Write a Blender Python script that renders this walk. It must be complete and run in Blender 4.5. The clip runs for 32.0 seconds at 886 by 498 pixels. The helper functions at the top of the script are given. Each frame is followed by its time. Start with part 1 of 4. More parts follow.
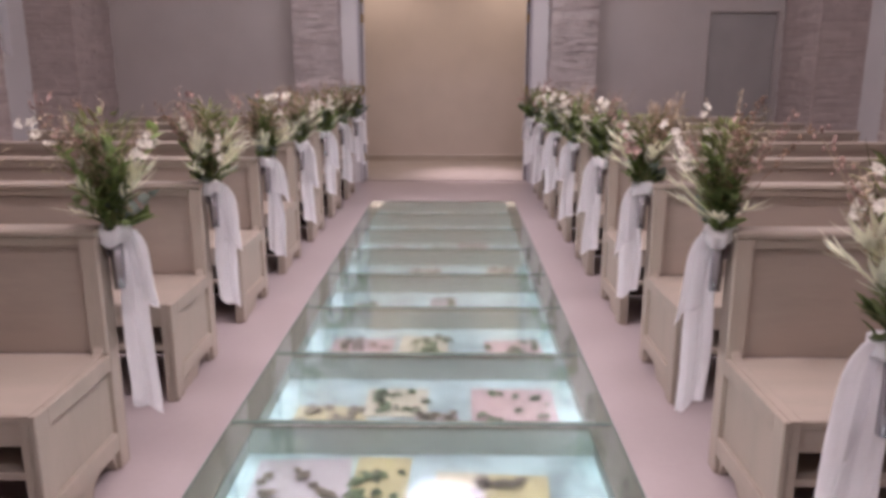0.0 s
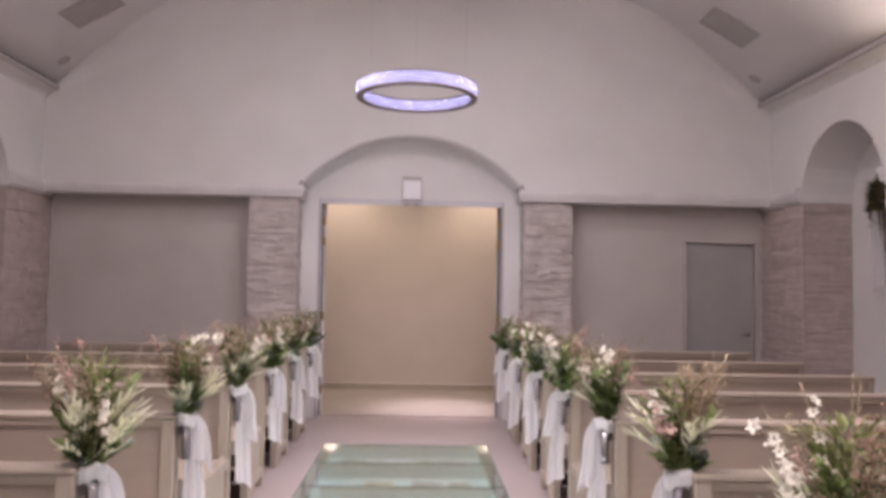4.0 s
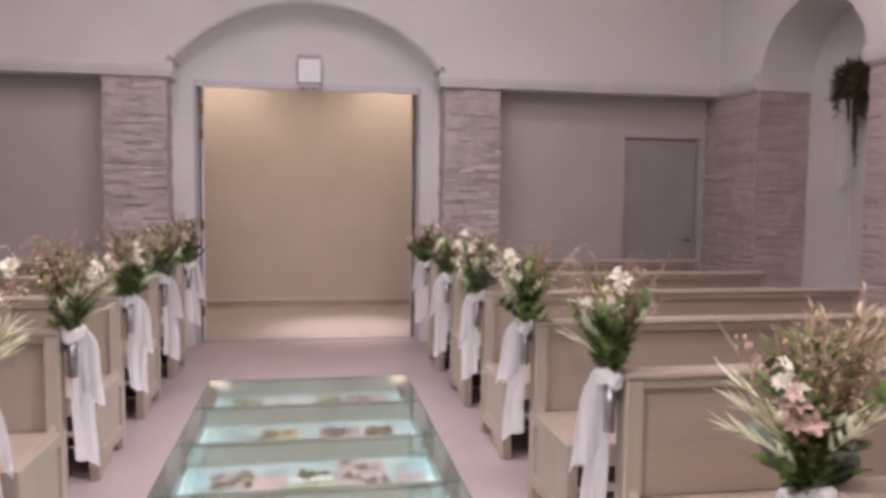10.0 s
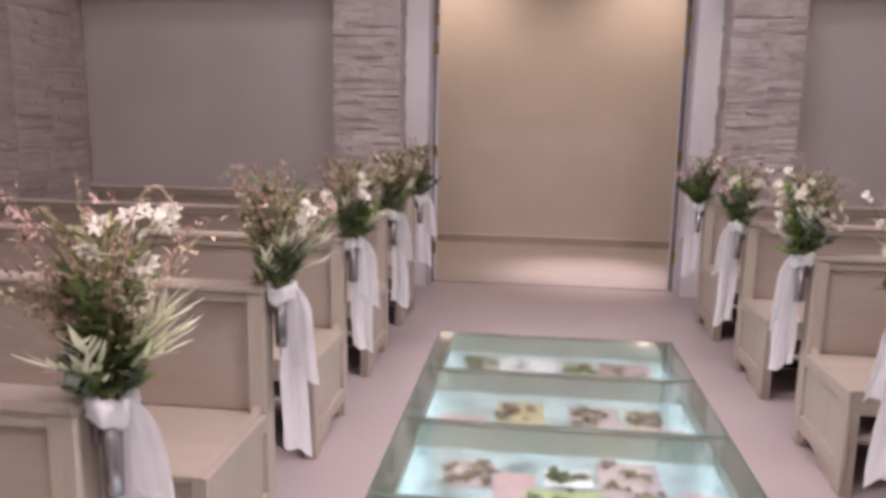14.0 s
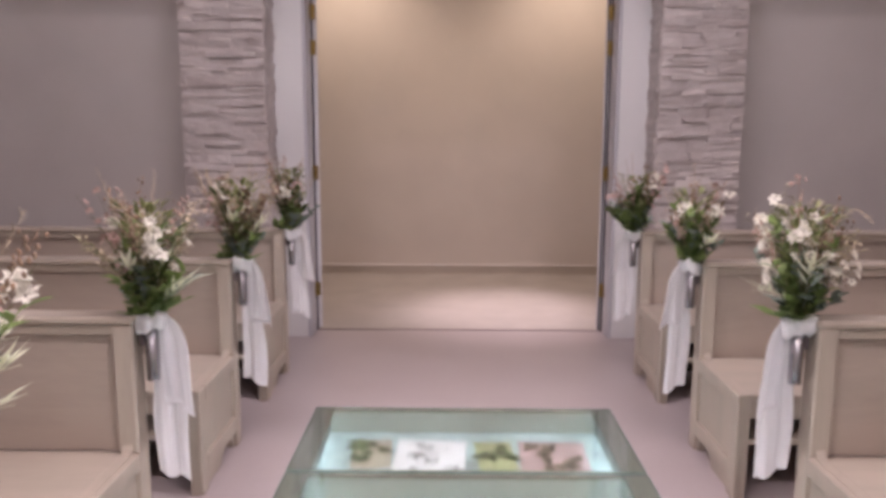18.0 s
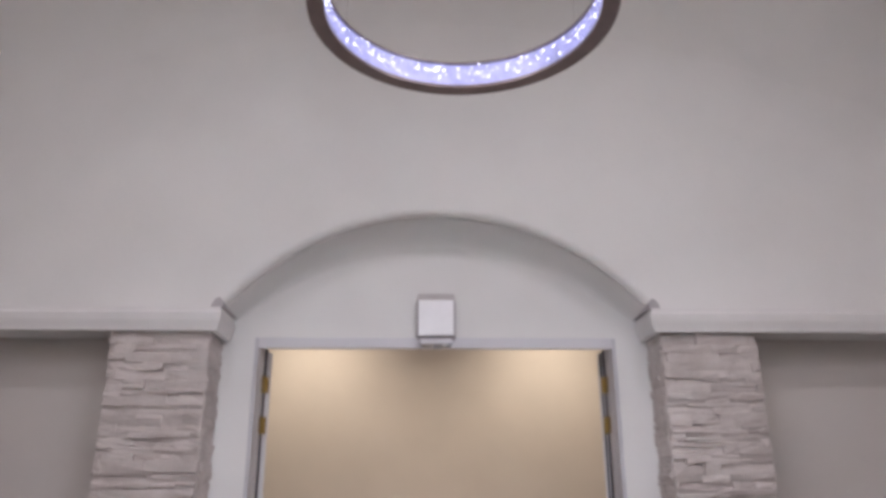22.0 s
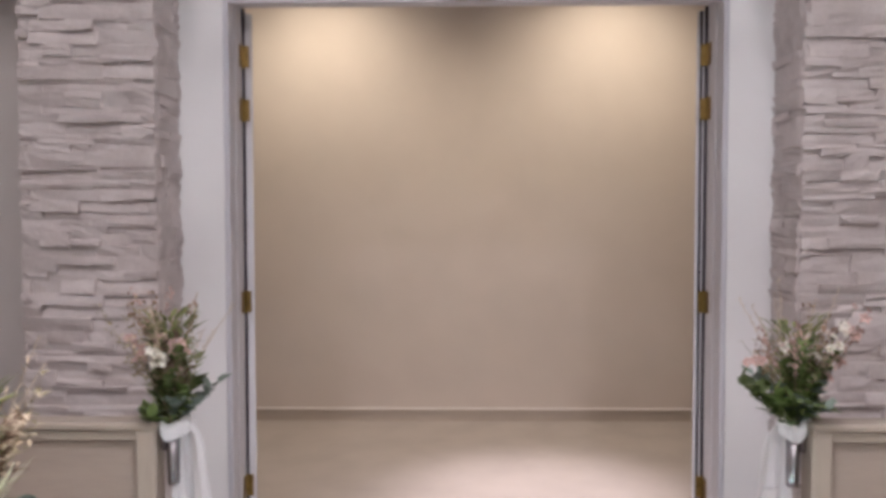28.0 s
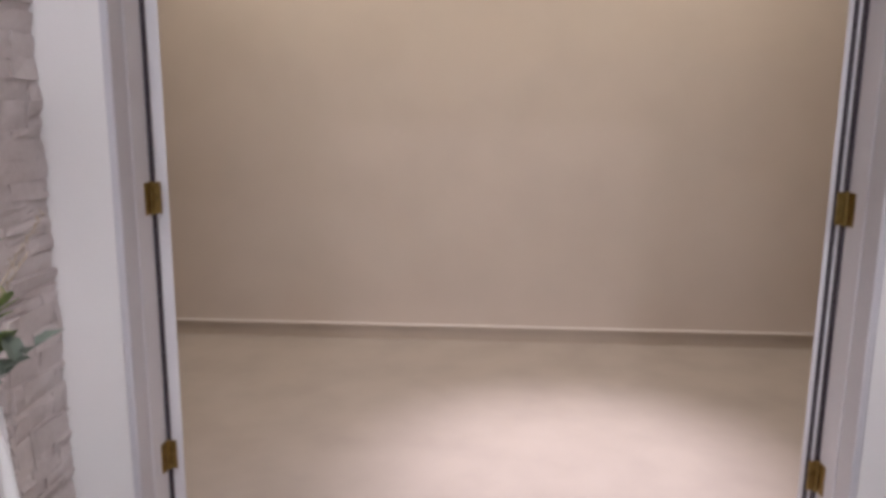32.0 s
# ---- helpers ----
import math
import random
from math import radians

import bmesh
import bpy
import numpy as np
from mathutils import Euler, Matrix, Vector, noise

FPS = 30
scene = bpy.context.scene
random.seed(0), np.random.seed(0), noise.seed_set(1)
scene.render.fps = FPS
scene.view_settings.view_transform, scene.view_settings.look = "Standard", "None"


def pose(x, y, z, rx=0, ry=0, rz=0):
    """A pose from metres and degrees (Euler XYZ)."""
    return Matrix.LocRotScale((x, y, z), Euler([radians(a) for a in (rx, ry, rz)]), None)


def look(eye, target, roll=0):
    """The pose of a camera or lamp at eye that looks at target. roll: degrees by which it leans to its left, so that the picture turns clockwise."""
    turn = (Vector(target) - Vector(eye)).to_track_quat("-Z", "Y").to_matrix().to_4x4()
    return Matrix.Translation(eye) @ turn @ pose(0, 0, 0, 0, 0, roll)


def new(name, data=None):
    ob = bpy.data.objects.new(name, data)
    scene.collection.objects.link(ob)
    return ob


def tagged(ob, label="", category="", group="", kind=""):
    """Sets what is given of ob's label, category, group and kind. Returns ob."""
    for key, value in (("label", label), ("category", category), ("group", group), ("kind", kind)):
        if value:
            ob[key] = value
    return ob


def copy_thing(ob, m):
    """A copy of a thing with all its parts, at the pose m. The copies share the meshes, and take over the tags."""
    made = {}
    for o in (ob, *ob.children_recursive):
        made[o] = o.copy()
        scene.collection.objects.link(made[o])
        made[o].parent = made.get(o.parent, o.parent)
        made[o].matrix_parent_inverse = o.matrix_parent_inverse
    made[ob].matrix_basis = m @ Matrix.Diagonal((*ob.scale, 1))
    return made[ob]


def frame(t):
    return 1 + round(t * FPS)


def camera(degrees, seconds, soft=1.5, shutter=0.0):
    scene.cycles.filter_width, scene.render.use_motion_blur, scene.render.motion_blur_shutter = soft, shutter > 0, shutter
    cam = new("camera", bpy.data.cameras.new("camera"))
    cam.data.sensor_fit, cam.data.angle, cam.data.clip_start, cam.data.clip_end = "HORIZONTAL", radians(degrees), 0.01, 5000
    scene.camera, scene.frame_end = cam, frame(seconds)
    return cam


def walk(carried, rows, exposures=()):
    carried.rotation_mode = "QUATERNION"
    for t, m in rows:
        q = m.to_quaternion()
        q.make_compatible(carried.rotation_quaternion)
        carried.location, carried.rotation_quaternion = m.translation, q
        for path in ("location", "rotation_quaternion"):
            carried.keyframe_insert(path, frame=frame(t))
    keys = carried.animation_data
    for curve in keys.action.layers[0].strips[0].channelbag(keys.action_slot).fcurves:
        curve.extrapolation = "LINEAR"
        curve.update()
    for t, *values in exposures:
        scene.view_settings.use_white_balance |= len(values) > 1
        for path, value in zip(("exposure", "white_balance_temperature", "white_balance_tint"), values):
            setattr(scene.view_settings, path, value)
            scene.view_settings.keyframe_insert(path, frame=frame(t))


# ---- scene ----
cam = camera(60.8, 32.0, soft=3.8)
METRES, EYE, TILT, LEAN, TURN = 8.0, 1.45, 0.0, 0.0, 1.0
ROWS = [
    (0.0, -0.0006, -0.0009, -0.0017, -0.06, -13.23, 0.03),
    (0.5, 0.0034, 0.0138, 0.0025, -0.32, -7.16, -0.10),
    (1.0, 0.0023, 0.0228, 0.0077, -0.24, -2.64, -1.50),
    (1.5, 0.0029, 0.0359, 0.0096, -1.83, 1.06, -1.72),
    (2.0, -0.0018, 0.0495, 0.0116, -1.74, 3.45, -0.43),
    (2.5, -0.0039, 0.0636, 0.0129, -2.45, 3.78, -0.55),
    (4.5, -0.0069, 0.1281, 0.0133, -2.89, 2.10, -1.06),
    (5.0, -0.0097, 0.1438, 0.0122, -3.00, 0.62, -0.39),
    (5.5, -0.0096, 0.1580, 0.0104, -2.81, -1.26, 0.04),
    (6.0, -0.0058, 0.1757, 0.0100, -5.06, -1.60, -0.06),
    (6.5, -0.0014, 0.1916, 0.0119, -10.91, -0.24, -0.83),
    (7.0, -0.0017, 0.2017, 0.0107, -17.18, -0.31, -1.95),
    (7.5, -0.0053, 0.2154, 0.0119, -23.82, 0.04, -2.01),
    (8.0, -0.0099, 0.2286, 0.0123, -27.29, -1.06, -1.70),
    (8.5, -0.0113, 0.2374, 0.0112, -27.63, -2.22, -1.71),
    (9.0, -0.0107, 0.2513, 0.0097, -23.25, -2.53, -0.36),
    (9.5, -0.0093, 0.2682, 0.0104, -17.80, -2.73, 0.00),
    (10.0, -0.0130, 0.2793, 0.0092, -10.94, -4.10, -0.67),
    (10.5, -0.0185, 0.2915, 0.0086, -4.83, -4.21, -0.59),
    (11.0, -0.0255, 0.3056, 0.0091, 0.88, -4.30, -0.57),
    (11.5, -0.0318, 0.3228, 0.0072, 5.54, -5.20, -0.79),
    (12.0, -0.0324, 0.3394, 0.0062, 9.63, -5.70, -1.31),
    (12.5, -0.0296, 0.3600, 0.0077, 11.47, -6.14, -2.06),
    (13.0, -0.0306, 0.3774, 0.0061, 11.77, -8.47, -1.69),
    (13.5, -0.0336, 0.3962, 0.0054, 8.69, -8.24, -1.75),
    (14.0, -0.0351, 0.4168, 0.0049, 5.79, -9.79, -1.04),
    (14.5, -0.0327, 0.4337, 0.0035, 4.32, -9.71, -1.40),
    (15.0, -0.0280, 0.4536, 0.0054, 3.16, -8.26, -1.58),
    (15.5, -0.0253, 0.4733, 0.0051, 1.52, -8.57, -0.67),
    (17.5, -0.0211, 0.5467, 0.0054, -0.30, -8.33, -0.43),
    (18.0, -0.0184, 0.5657, 0.0052, -0.51, -8.72, -0.23),
    (18.5, -0.0184, 0.5820, 0.0031, -1.51, -8.46, -0.14),
    (19.0, -0.0202, 0.6044, 0.0061, -2.41, -6.03, -0.23),
    (19.5, -0.0175, 0.6191, 0.0083, -2.78, -2.66, -0.11),
    (20.0, -0.0118, 0.6307, 0.0110, -1.63, 2.16, 0.05),
    (20.5, -0.0095, 0.6418, 0.0145, -1.32, 6.71, -0.78),
    (21.0, -0.0103, 0.6484, 0.0155, -1.89, 10.34, -0.28),
    (21.5, -0.0120, 0.6578, 0.0209, -3.59, 15.60, 0.18),
    (22.0, -0.0171, 0.6671, 0.0209, -2.53, 18.89, 0.16),
    (22.5, -0.0168, 0.6768, 0.0224, -2.34, 19.91, 0.27),
    (23.0, -0.0123, 0.6901, 0.0252, -2.00, 21.13, -0.24),
    (23.5, -0.0121, 0.7018, 0.0245, -0.82, 22.83, -0.41),
    (24.0, -0.0121, 0.7120, 0.0259, -2.26, 23.85, -0.08),
    (24.5, -0.0154, 0.7225, 0.0281, -2.65, 22.06, -0.18),
    (25.0, -0.0169, 0.7348, 0.0284, -2.43, 17.00, -0.04),
    (25.5, -0.0142, 0.7497, 0.0238, -2.17, 11.73, -0.36),
    (26.0, -0.0121, 0.7666, 0.0214, -1.37, 7.86, -0.44),
    (26.5, -0.0090, 0.7842, 0.0201, -0.28, 4.00, -0.31),
    (28.5, -0.0159, 0.8377, 0.0155, -0.15, -3.12, 0.12),
    (29.0, -0.0108, 0.8562, 0.0139, -0.20, -4.02, 0.13),
    (29.5, -0.0068, 0.8748, 0.0133, -0.36, -5.64, -0.55),
    (30.0, -0.0072, 0.8899, 0.0113, 0.16, -7.73, -0.12),
    (30.5, -0.0076, 0.9123, 0.0115, -0.16, -7.70, 0.57),
    (31.0, -0.0073, 0.9295, 0.0099, 0.26, -9.43, 1.08),
    (31.5, -0.0057, 0.9506, 0.0081, 1.54, -9.79, 0.15),
    (32.0, -0.0047, 0.9733, 0.0064, 2.05, -10.82, -0.53),
]
walk(cam, [(t, pose(0, 0, EYE, TILT, LEAN, TURN) @ pose(METRES * x, METRES * y, METRES * z, 90 + pitch, roll, yaw)) for t, x, y, z, yaw, pitch, roll in ROWS],
     exposures=[(0.0, 0.12, 6500, 31), (1.0, 0.25, 6500, 31), (2.0, 0.34, 6520, 30), (5.0, 0.40, 6620, 25), (8.0, 0.25, 6620, 26), (12.0, 0.36, 6600, 28), (13.0, 0.31, 6620, 30), (14.0, 0.31, 6600, 29), (15.0, 0.28, 6580, 29), (18.0, 0.35, 6540, 28), (20.0, 0.46, 6340, 21), (21.0, 0.48, 6170, 17), (22.0, 0.45, 6130, 15), (24.0, 0.54, 6250, 14), (25.0, 0.50, 6250, 14), (26.5, 0.60, 6250, 15), (30.0, 0.52, 6230, 18), (32.0, 0.59, 6200, 17)])

# ---- plan, in metres ----
XC = -0.145          # middle line of the nave
HALF = 4.25          # middle line to the side walls' face
NICHE = 0.575        # depth of the wall niches
Y_FRONT = 9.66       # face of the upper end wall
Y_WALL = 9.93        # face of the lower end wall
Y_BACK = -3.0        # wall behind the first pews
Z_SPRING = 2.56      # top of the stone, springing of the niches
Z_EAVE, Z_APEX = 3.80, 5.25
VAULT_R = (4.12 ** 2 + (Z_APEX - Z_EAVE) ** 2) / (2 * (Z_APEX - Z_EAVE))
PIERS = [(9.66, 8.96), (7.50, 6.42), (4.79, 3.71), (2.13, 1.05), (-0.57, -1.65), (-2.9, -3.0)]
PEW_FRONTS = [0.92, 2.01, 3.10, 4.185, 5.27, 6.36, 7.45, 8.57]
PEW_END, PEW_LEN = 1.09, 2.66
PIT_FAR, BAY = 8.49, 0.797
BAYS = 10
DOOR_HALF, DOOR_TOP = 1.088, 2.575


def vault(x):
    return Z_APEX - VAULT_R + math.sqrt(VAULT_R ** 2 - (x - XC) ** 2)


# ---- world and lamps ----
world = bpy.data.worlds.new("world")
scene.world = world
world.use_nodes = True
world.node_tree.nodes["Background"].inputs[0].default_value = (0.5, 0.5, 0.55, 1)
world.node_tree.nodes["Background"].inputs[1].default_value = 0.05


def lamp(name, kind, m, watts, colour, size=0.1, spread=180.0, spot=60.0, blend=0.6):
    data = bpy.data.lights.new(name, kind)
    data.energy, data.color = watts, colour
    if kind == "AREA":
        data.shape, data.size, data.spread = "DISK", size, radians(spread)
    else:
        data.shadow_soft_size = size
    if kind == "SPOT":
        data.spot_size, data.spot_blend = radians(spot), blend
    ob = new(name, data)
    ob.matrix_world = m
    return ob


WARM_WHITE = (1.0, 0.94, 0.93)
SPOT_WHITE = (0.995, 0.945, 0.93)
LAMP_X = 1.3
SPOT_X = 2.0
LAMP_ROWS = (7.0, 4.4, 1.8, -0.8)
AISLE_SPOTS = (6.7, 4.4, 2.1, -0.2)
for side in (-1, 1):
    for y, watts in zip(LAMP_ROWS, (18.5, 32, 27, 28)):
        x = XC + side * LAMP_X
        lamp("downlight_beam", "AREA", pose(x, y, vault(x) - 0.06), watts * (1.08 if side > 0 else 0.97), WARM_WHITE, 0.60)

    for y, watts in zip(AISLE_SPOTS, (280, 430 if side > 0 else 225, 335, 125)):
        x = XC + side * SPOT_X
        lamp("aisle_spot", "SPOT", look((x, y, vault(x) - 0.05), (XC - side * 1.1, y + 1.0, 0.5)), watts * (0.95 if side > 0 else 1.20), SPOT_WHITE, 0.06, spot=52, blend=1.0)

lamp("chandelier_light", "AREA", pose(-0.097, 7.55, 3.228), 11, (0.90, 0.89, 1.0), 0.9)

# ---- materials ----


def mat(name, colour, rough=0.6, metal=0.0, scale=6.0, vary=0.12, grain=60.0, bump=0.15, depth=0.002, stretch=(1, 1, 1), island=0.0, random_ob=0.0, tint=None, transmission=0.0, emit=0.0, emit_colour=None, sheen=0.0, coords="Object"):
    m = bpy.data.materials.new(name)
    m.use_nodes = True
    nt = m.node_tree
    n, link = nt.nodes, nt.links.new
    p = n["Principled BSDF"]
    p.inputs["Roughness"].default_value, p.inputs["Metallic"].default_value = rough, metal
    p.inputs["Transmission Weight"].default_value = transmission
    p.inputs["Sheen Weight"].default_value = sheen
    tc, mp = n.new("ShaderNodeTexCoord"), n.new("ShaderNodeMapping")
    mp.inputs["Scale"].default_value = stretch
    link(tc.outputs[coords], mp.inputs["Vector"])
    big, fine = n.new("ShaderNodeTexNoise"), n.new("ShaderNodeTexNoise")
    big.inputs["Scale"].default_value, big.inputs["Detail"].default_value = scale, 5
    fine.inputs["Scale"].default_value, fine.inputs["Detail"].default_value = grain, 4
    for q in (big, fine):
        link(mp.outputs[0], q.inputs["Vector"])
    mix = n.new("ShaderNodeMix")
    mix.data_type = "RGBA"
    lo = tint or tuple(c * (1 - 2 * vary) for c in colour)
    mix.inputs["A"].default_value, mix.inputs["B"].default_value = (*lo, 1), (*colour, 1)
    ramp = n.new("ShaderNodeMapRange")
    ramp.inputs["From Min"].default_value, ramp.inputs["From Max"].default_value = 0.3, 0.62
    add = n.new("ShaderNodeMath")
    add.operation = "MULTIPLY_ADD"
    link(fine.outputs["Fac"], add.inputs[0])
    add.inputs[1].default_value = 0.35
    link(big.outputs["Fac"], add.inputs[2])
    sub = n.new("ShaderNodeMath")
    sub.operation = "SUBTRACT"
    link(add.outputs[0], sub.inputs[0])
    sub.inputs[1].default_value = 0.17
    link(sub.outputs[0], ramp.inputs["Value"])
    link(ramp.outputs[0], mix.inputs["Factor"])
    out = mix.outputs["Result"]
    if island or random_ob:
        src = n.new("ShaderNodeNewGeometry") if island else n.new("ShaderNodeObjectInfo")
        hsv, rng = n.new("ShaderNodeHueSaturation"), n.new("ShaderNodeMapRange")
        amount = island or random_ob
        rng.inputs["To Min"].default_value, rng.inputs["To Max"].default_value = 1 - amount, 1 + amount
        link(src.outputs["Random Per Island" if island else "Random"], rng.inputs["Value"])
        link(rng.outputs[0], hsv.inputs["Value"])
        link(out, hsv.inputs["Color"])
        out = hsv.outputs["Color"]
    link(out, p.inputs["Base Color"])
    if bump:
        b = n.new("ShaderNodeBump")
        b.inputs["Strength"].default_value, b.inputs["Distance"].default_value = bump, depth
        link(add.outputs[0], b.inputs["Height"])
        link(b.outputs[0], p.inputs["Normal"])
    rr = n.new("ShaderNodeMapRange")
    rr.inputs["To Min"].default_value, rr.inputs["To Max"].default_value = max(rough - 0.08, 0.02), min(rough + 0.08, 1)
    link(big.outputs["Fac"], rr.inputs["Value"])
    link(rr.outputs[0], p.inputs["Roughness"])
    if emit:
        p.inputs["Emission Color"].default_value = (*(emit_colour or colour), 1)
        p.inputs["Emission Strength"].default_value = emit
    return m


PLASTER = mat("plaster", (0.76, 0.745, 0.74), 0.85, scale=1.2, vary=0.04, grain=140, bump=0.25, depth=0.001)
CEILING_PAINT = mat("ceiling_paint", (0.88, 0.86, 0.855), 0.9, scale=0.9, vary=0.03, grain=160, bump=0.2, depth=0.001)
RECESS_PAINT = mat("recess_paint", (0.55, 0.512, 0.49), 0.8, scale=1.5, vary=0.05, grain=140, bump=0.2, depth=0.001)
MOULDING = mat("moulding_paint", (0.74, 0.72, 0.72), 0.6, scale=3, vary=0.04, grain=90, bump=0.1, depth=0.001)
FRAME_PAINT = mat("door_frame_paint", (0.62, 0.61, 0.645), 0.45, scale=4, vary=0.04, grain=100, bump=0.08, depth=0.001)
FRAME_GREY = mat("door_lining_paint", (0.54, 0.53, 0.565), 0.5, scale=4, vary=0.04, grain=100, bump=0.08, depth=0.001)
LEAF_PAINT = mat("door_leaf_paint", (0.68, 0.67, 0.70), 0.45, scale=4, vary=0.04, grain=100, bump=0.08, depth=0.001)
GREY_DOOR = mat("grey_door_paint", (0.395, 0.385, 0.375), 0.5, scale=3, vary=0.05, grain=120, bump=0.1, depth=0.001)
STONE = mat("ledge_stone", (0.585, 0.532, 0.512), 0.85, scale=7, vary=0.08, grain=55, bump=0.8, depth=0.007, random_ob=0.06, tint=(0.48, 0.428, 0.408))
STONE_FAR = mat("ledge_stone_joined", (0.585, 0.532, 0.512), 0.85, scale=7, vary=0.08, grain=55, bump=0.8, depth=0.007, island=0.06, tint=(0.48, 0.428, 0.408))
PIER_STONE = mat("pier_stone", (0.535, 0.458, 0.430), 0.85, scale=7, vary=0.08, grain=55, bump=0.6, depth=0.005, random_ob=0.05, tint=(0.455, 0.385, 0.358))
PIER_STONE_FAR = mat("pier_stone_joined", (0.535, 0.458, 0.430), 0.85, scale=7, vary=0.08, grain=55, bump=0.6, depth=0.005, island=0.05, tint=(0.455, 0.385, 0.358))
MORTAR = mat("stone_backing", (0.55, 0.50, 0.475), 0.95, scale=8, vary=0.1)
FLOOR = mat("chapel_floor", (0.455, 0.395, 0.39), 0.34, scale=1.6, vary=0.05, grain=40, bump=0.12, depth=0.001, tint=(0.415, 0.355, 0.35))
LOBBY_FLOOR = mat("lobby_carpet", (0.44, 0.393, 0.36), 0.9, scale=3.5, vary=0.05, grain=150, bump=0.4, depth=0.002, tint=(0.395, 0.35, 0.32))
LOBBY_WALL = mat("lobby_wall", (0.645, 0.57, 0.512), 0.85, scale=2.2, vary=0.03, grain=150, bump=0.3, depth=0.001)
BASE = mat("baseboard_paint", (0.50, 0.435, 0.37), 0.6, scale=3, vary=0.05)
WOOD = mat("limed_oak", (0.425, 0.362, 0.298), 0.5, scale=2.2, vary=0.08, grain=26, bump=0.2, depth=0.001, stretch=(0.6, 4, 4), tint=(0.37, 0.32, 0.26))
WOOD_UP = mat("limed_oak_upright", (0.425, 0.362, 0.298), 0.5, scale=2.2, vary=0.08, grain=26, bump=0.2, depth=0.001, stretch=(4, 4, 0.6), tint=(0.37, 0.32, 0.26))
# backrest oak, a tone darker and browner than the pew's frame
WOOD_PANEL = mat("oak_back_panel", (0.385, 0.318, 0.266), 0.5, scale=2.2, vary=0.08, grain=26, bump=0.2, depth=0.001, stretch=(0.6, 4, 4), tint=(0.335, 0.278, 0.232))
# near-black brown: the shade under the seats, put into the wood colour
WOOD_SHADE = mat("shade_dark_underseat_wood", (0.10, 0.06, 0.045), 0.7, scale=4, vary=0.15, stretch=(0.6, 4, 4))
CHROME = mat("brushed_steel", (0.42, 0.41, 0.43), 0.26, 1.0, scale=30, vary=0.1, bump=0.02, stretch=(1, 1, 0.1))
BRASS = mat("brass", (0.33, 0.225, 0.08), 0.38, 1.0, scale=30, vary=0.15, bump=0.05)
RUBBER = mat("dark_seal", (0.04, 0.03, 0.04), 0.7, scale=30, vary=0.1)
CLOTH = mat("white_chiffon", (0.97, 0.965, 0.975), 0.8, scale=12, vary=0.02, grain=260, bump=0.2, depth=0.001, sheen=0.8)
n_ = CLOTH.node_tree
thin, blend_ = n_.nodes.new("ShaderNodeBsdfTranslucent"), n_.nodes.new("ShaderNodeMixShader")
thin.inputs["Color"].default_value = (0.92, 0.91, 0.93, 1)
blend_.inputs["Fac"].default_value = 0.30
n_.links.new(n_.nodes["Principled BSDF"].outputs[0], blend_.inputs[1])
n_.links.new(thin.outputs[0], blend_.inputs[2])
n_.links.new(blend_.outputs[0], n_.nodes["Material Output"].inputs["Surface"])
BRONZE = mat("bronze_rim", (0.20, 0.155, 0.155), 0.4, 0.4, scale=12, vary=0.1)
CRYSTAL = mat("crystal_band", (0.40, 0.41, 0.66), 0.2, scale=14, vary=0.2, grain=90, bump=0.8, depth=0.01, emit=0.29, emit_colour=(0.50, 0.51, 0.95))
BEAD = mat("lit_crystal", (0.9, 0.9, 1.0), 0.1, scale=14, vary=0.05, bump=0.0, emit=4.2, emit_colour=(0.85, 0.85, 1.0))
SIGN = mat("sign_cover", (0.93, 0.92, 0.95), 0.4, scale=6, vary=0.03, bump=0.02)
SIGN_EDGE = mat("sign_frame", (0.42, 0.39, 0.41), 0.5, scale=6, vary=0.05, bump=0.02)
SIGN_DARK = mat("sign_housing", (0.50, 0.47, 0.47), 0.5, scale=6, vary=0.05, bump=0.02)
VENT = mat("vent_grille", (0.40, 0.38, 0.375), 0.6, scale=6, vary=0.05)
SCONCE = mat("sconce_plaster", (0.70, 0.67, 0.63), 0.7, scale=6, vary=0.05)
BULB = mat("lamp_glow", (1, 0.9, 0.7), 0.5, scale=6, vary=0.02, bump=0, emit=1.6, emit_colour=(1.0, 0.78, 0.45))
SPOT_GLOW = mat("downlight_glow", (1, 0.95, 0.9), 0.5, scale=6, vary=0.02, bump=0, emit=6.0, emit_colour=(1.0, 0.94, 0.88))
GLASS = mat("floor_glass", (0.86, 0.94, 0.91), 0.03, scale=6, vary=0.01, bump=0.0, transmission=1.0)
GLASS_EDGE = mat("green_glass_edge", (0.12, 0.19, 0.16), 0.25, scale=6, vary=0.08, bump=0.02)
LEDGE = mat("case_ledge", (0.088, 0.092, 0.074), 0.7, scale=6, vary=0.06)
CASE_WALL = mat("case_wall", (0.20, 0.235, 0.215), 0.55, scale=6, vary=0.06)
LIGHT_PANEL = mat("light_panel", (0.25, 0.35, 0.37), 0.4, scale=3.5, vary=0.45, bump=0.02, emit=0.15, emit_colour=(0.74, 0.97, 0.97))
LED = mat("led_strip", (0.70, 0.74, 0.72), 0.4, scale=3, vary=0.02, bump=0, emit=30.0, emit_colour=(0.76, 0.97, 0.96))

# ---- mesh helpers ----


def box(bm, x0, x1, y0, y1, z0, z1):
    v = [bm.verts.new(p) for p in ((x0, y0, z0), (x1, y0, z0), (x1, y1, z0), (x0, y1, z0), (x0, y0, z1), (x1, y0, z1), (x1, y1, z1), (x0, y1, z1))]
    for f in ((3, 2, 1, 0), (4, 5, 6, 7), (0, 1, 5, 4), (1, 2, 6, 5), (2, 3, 7, 6), (3, 0, 4, 7)):
        bm.faces.new([v[i] for i in f])
    return v


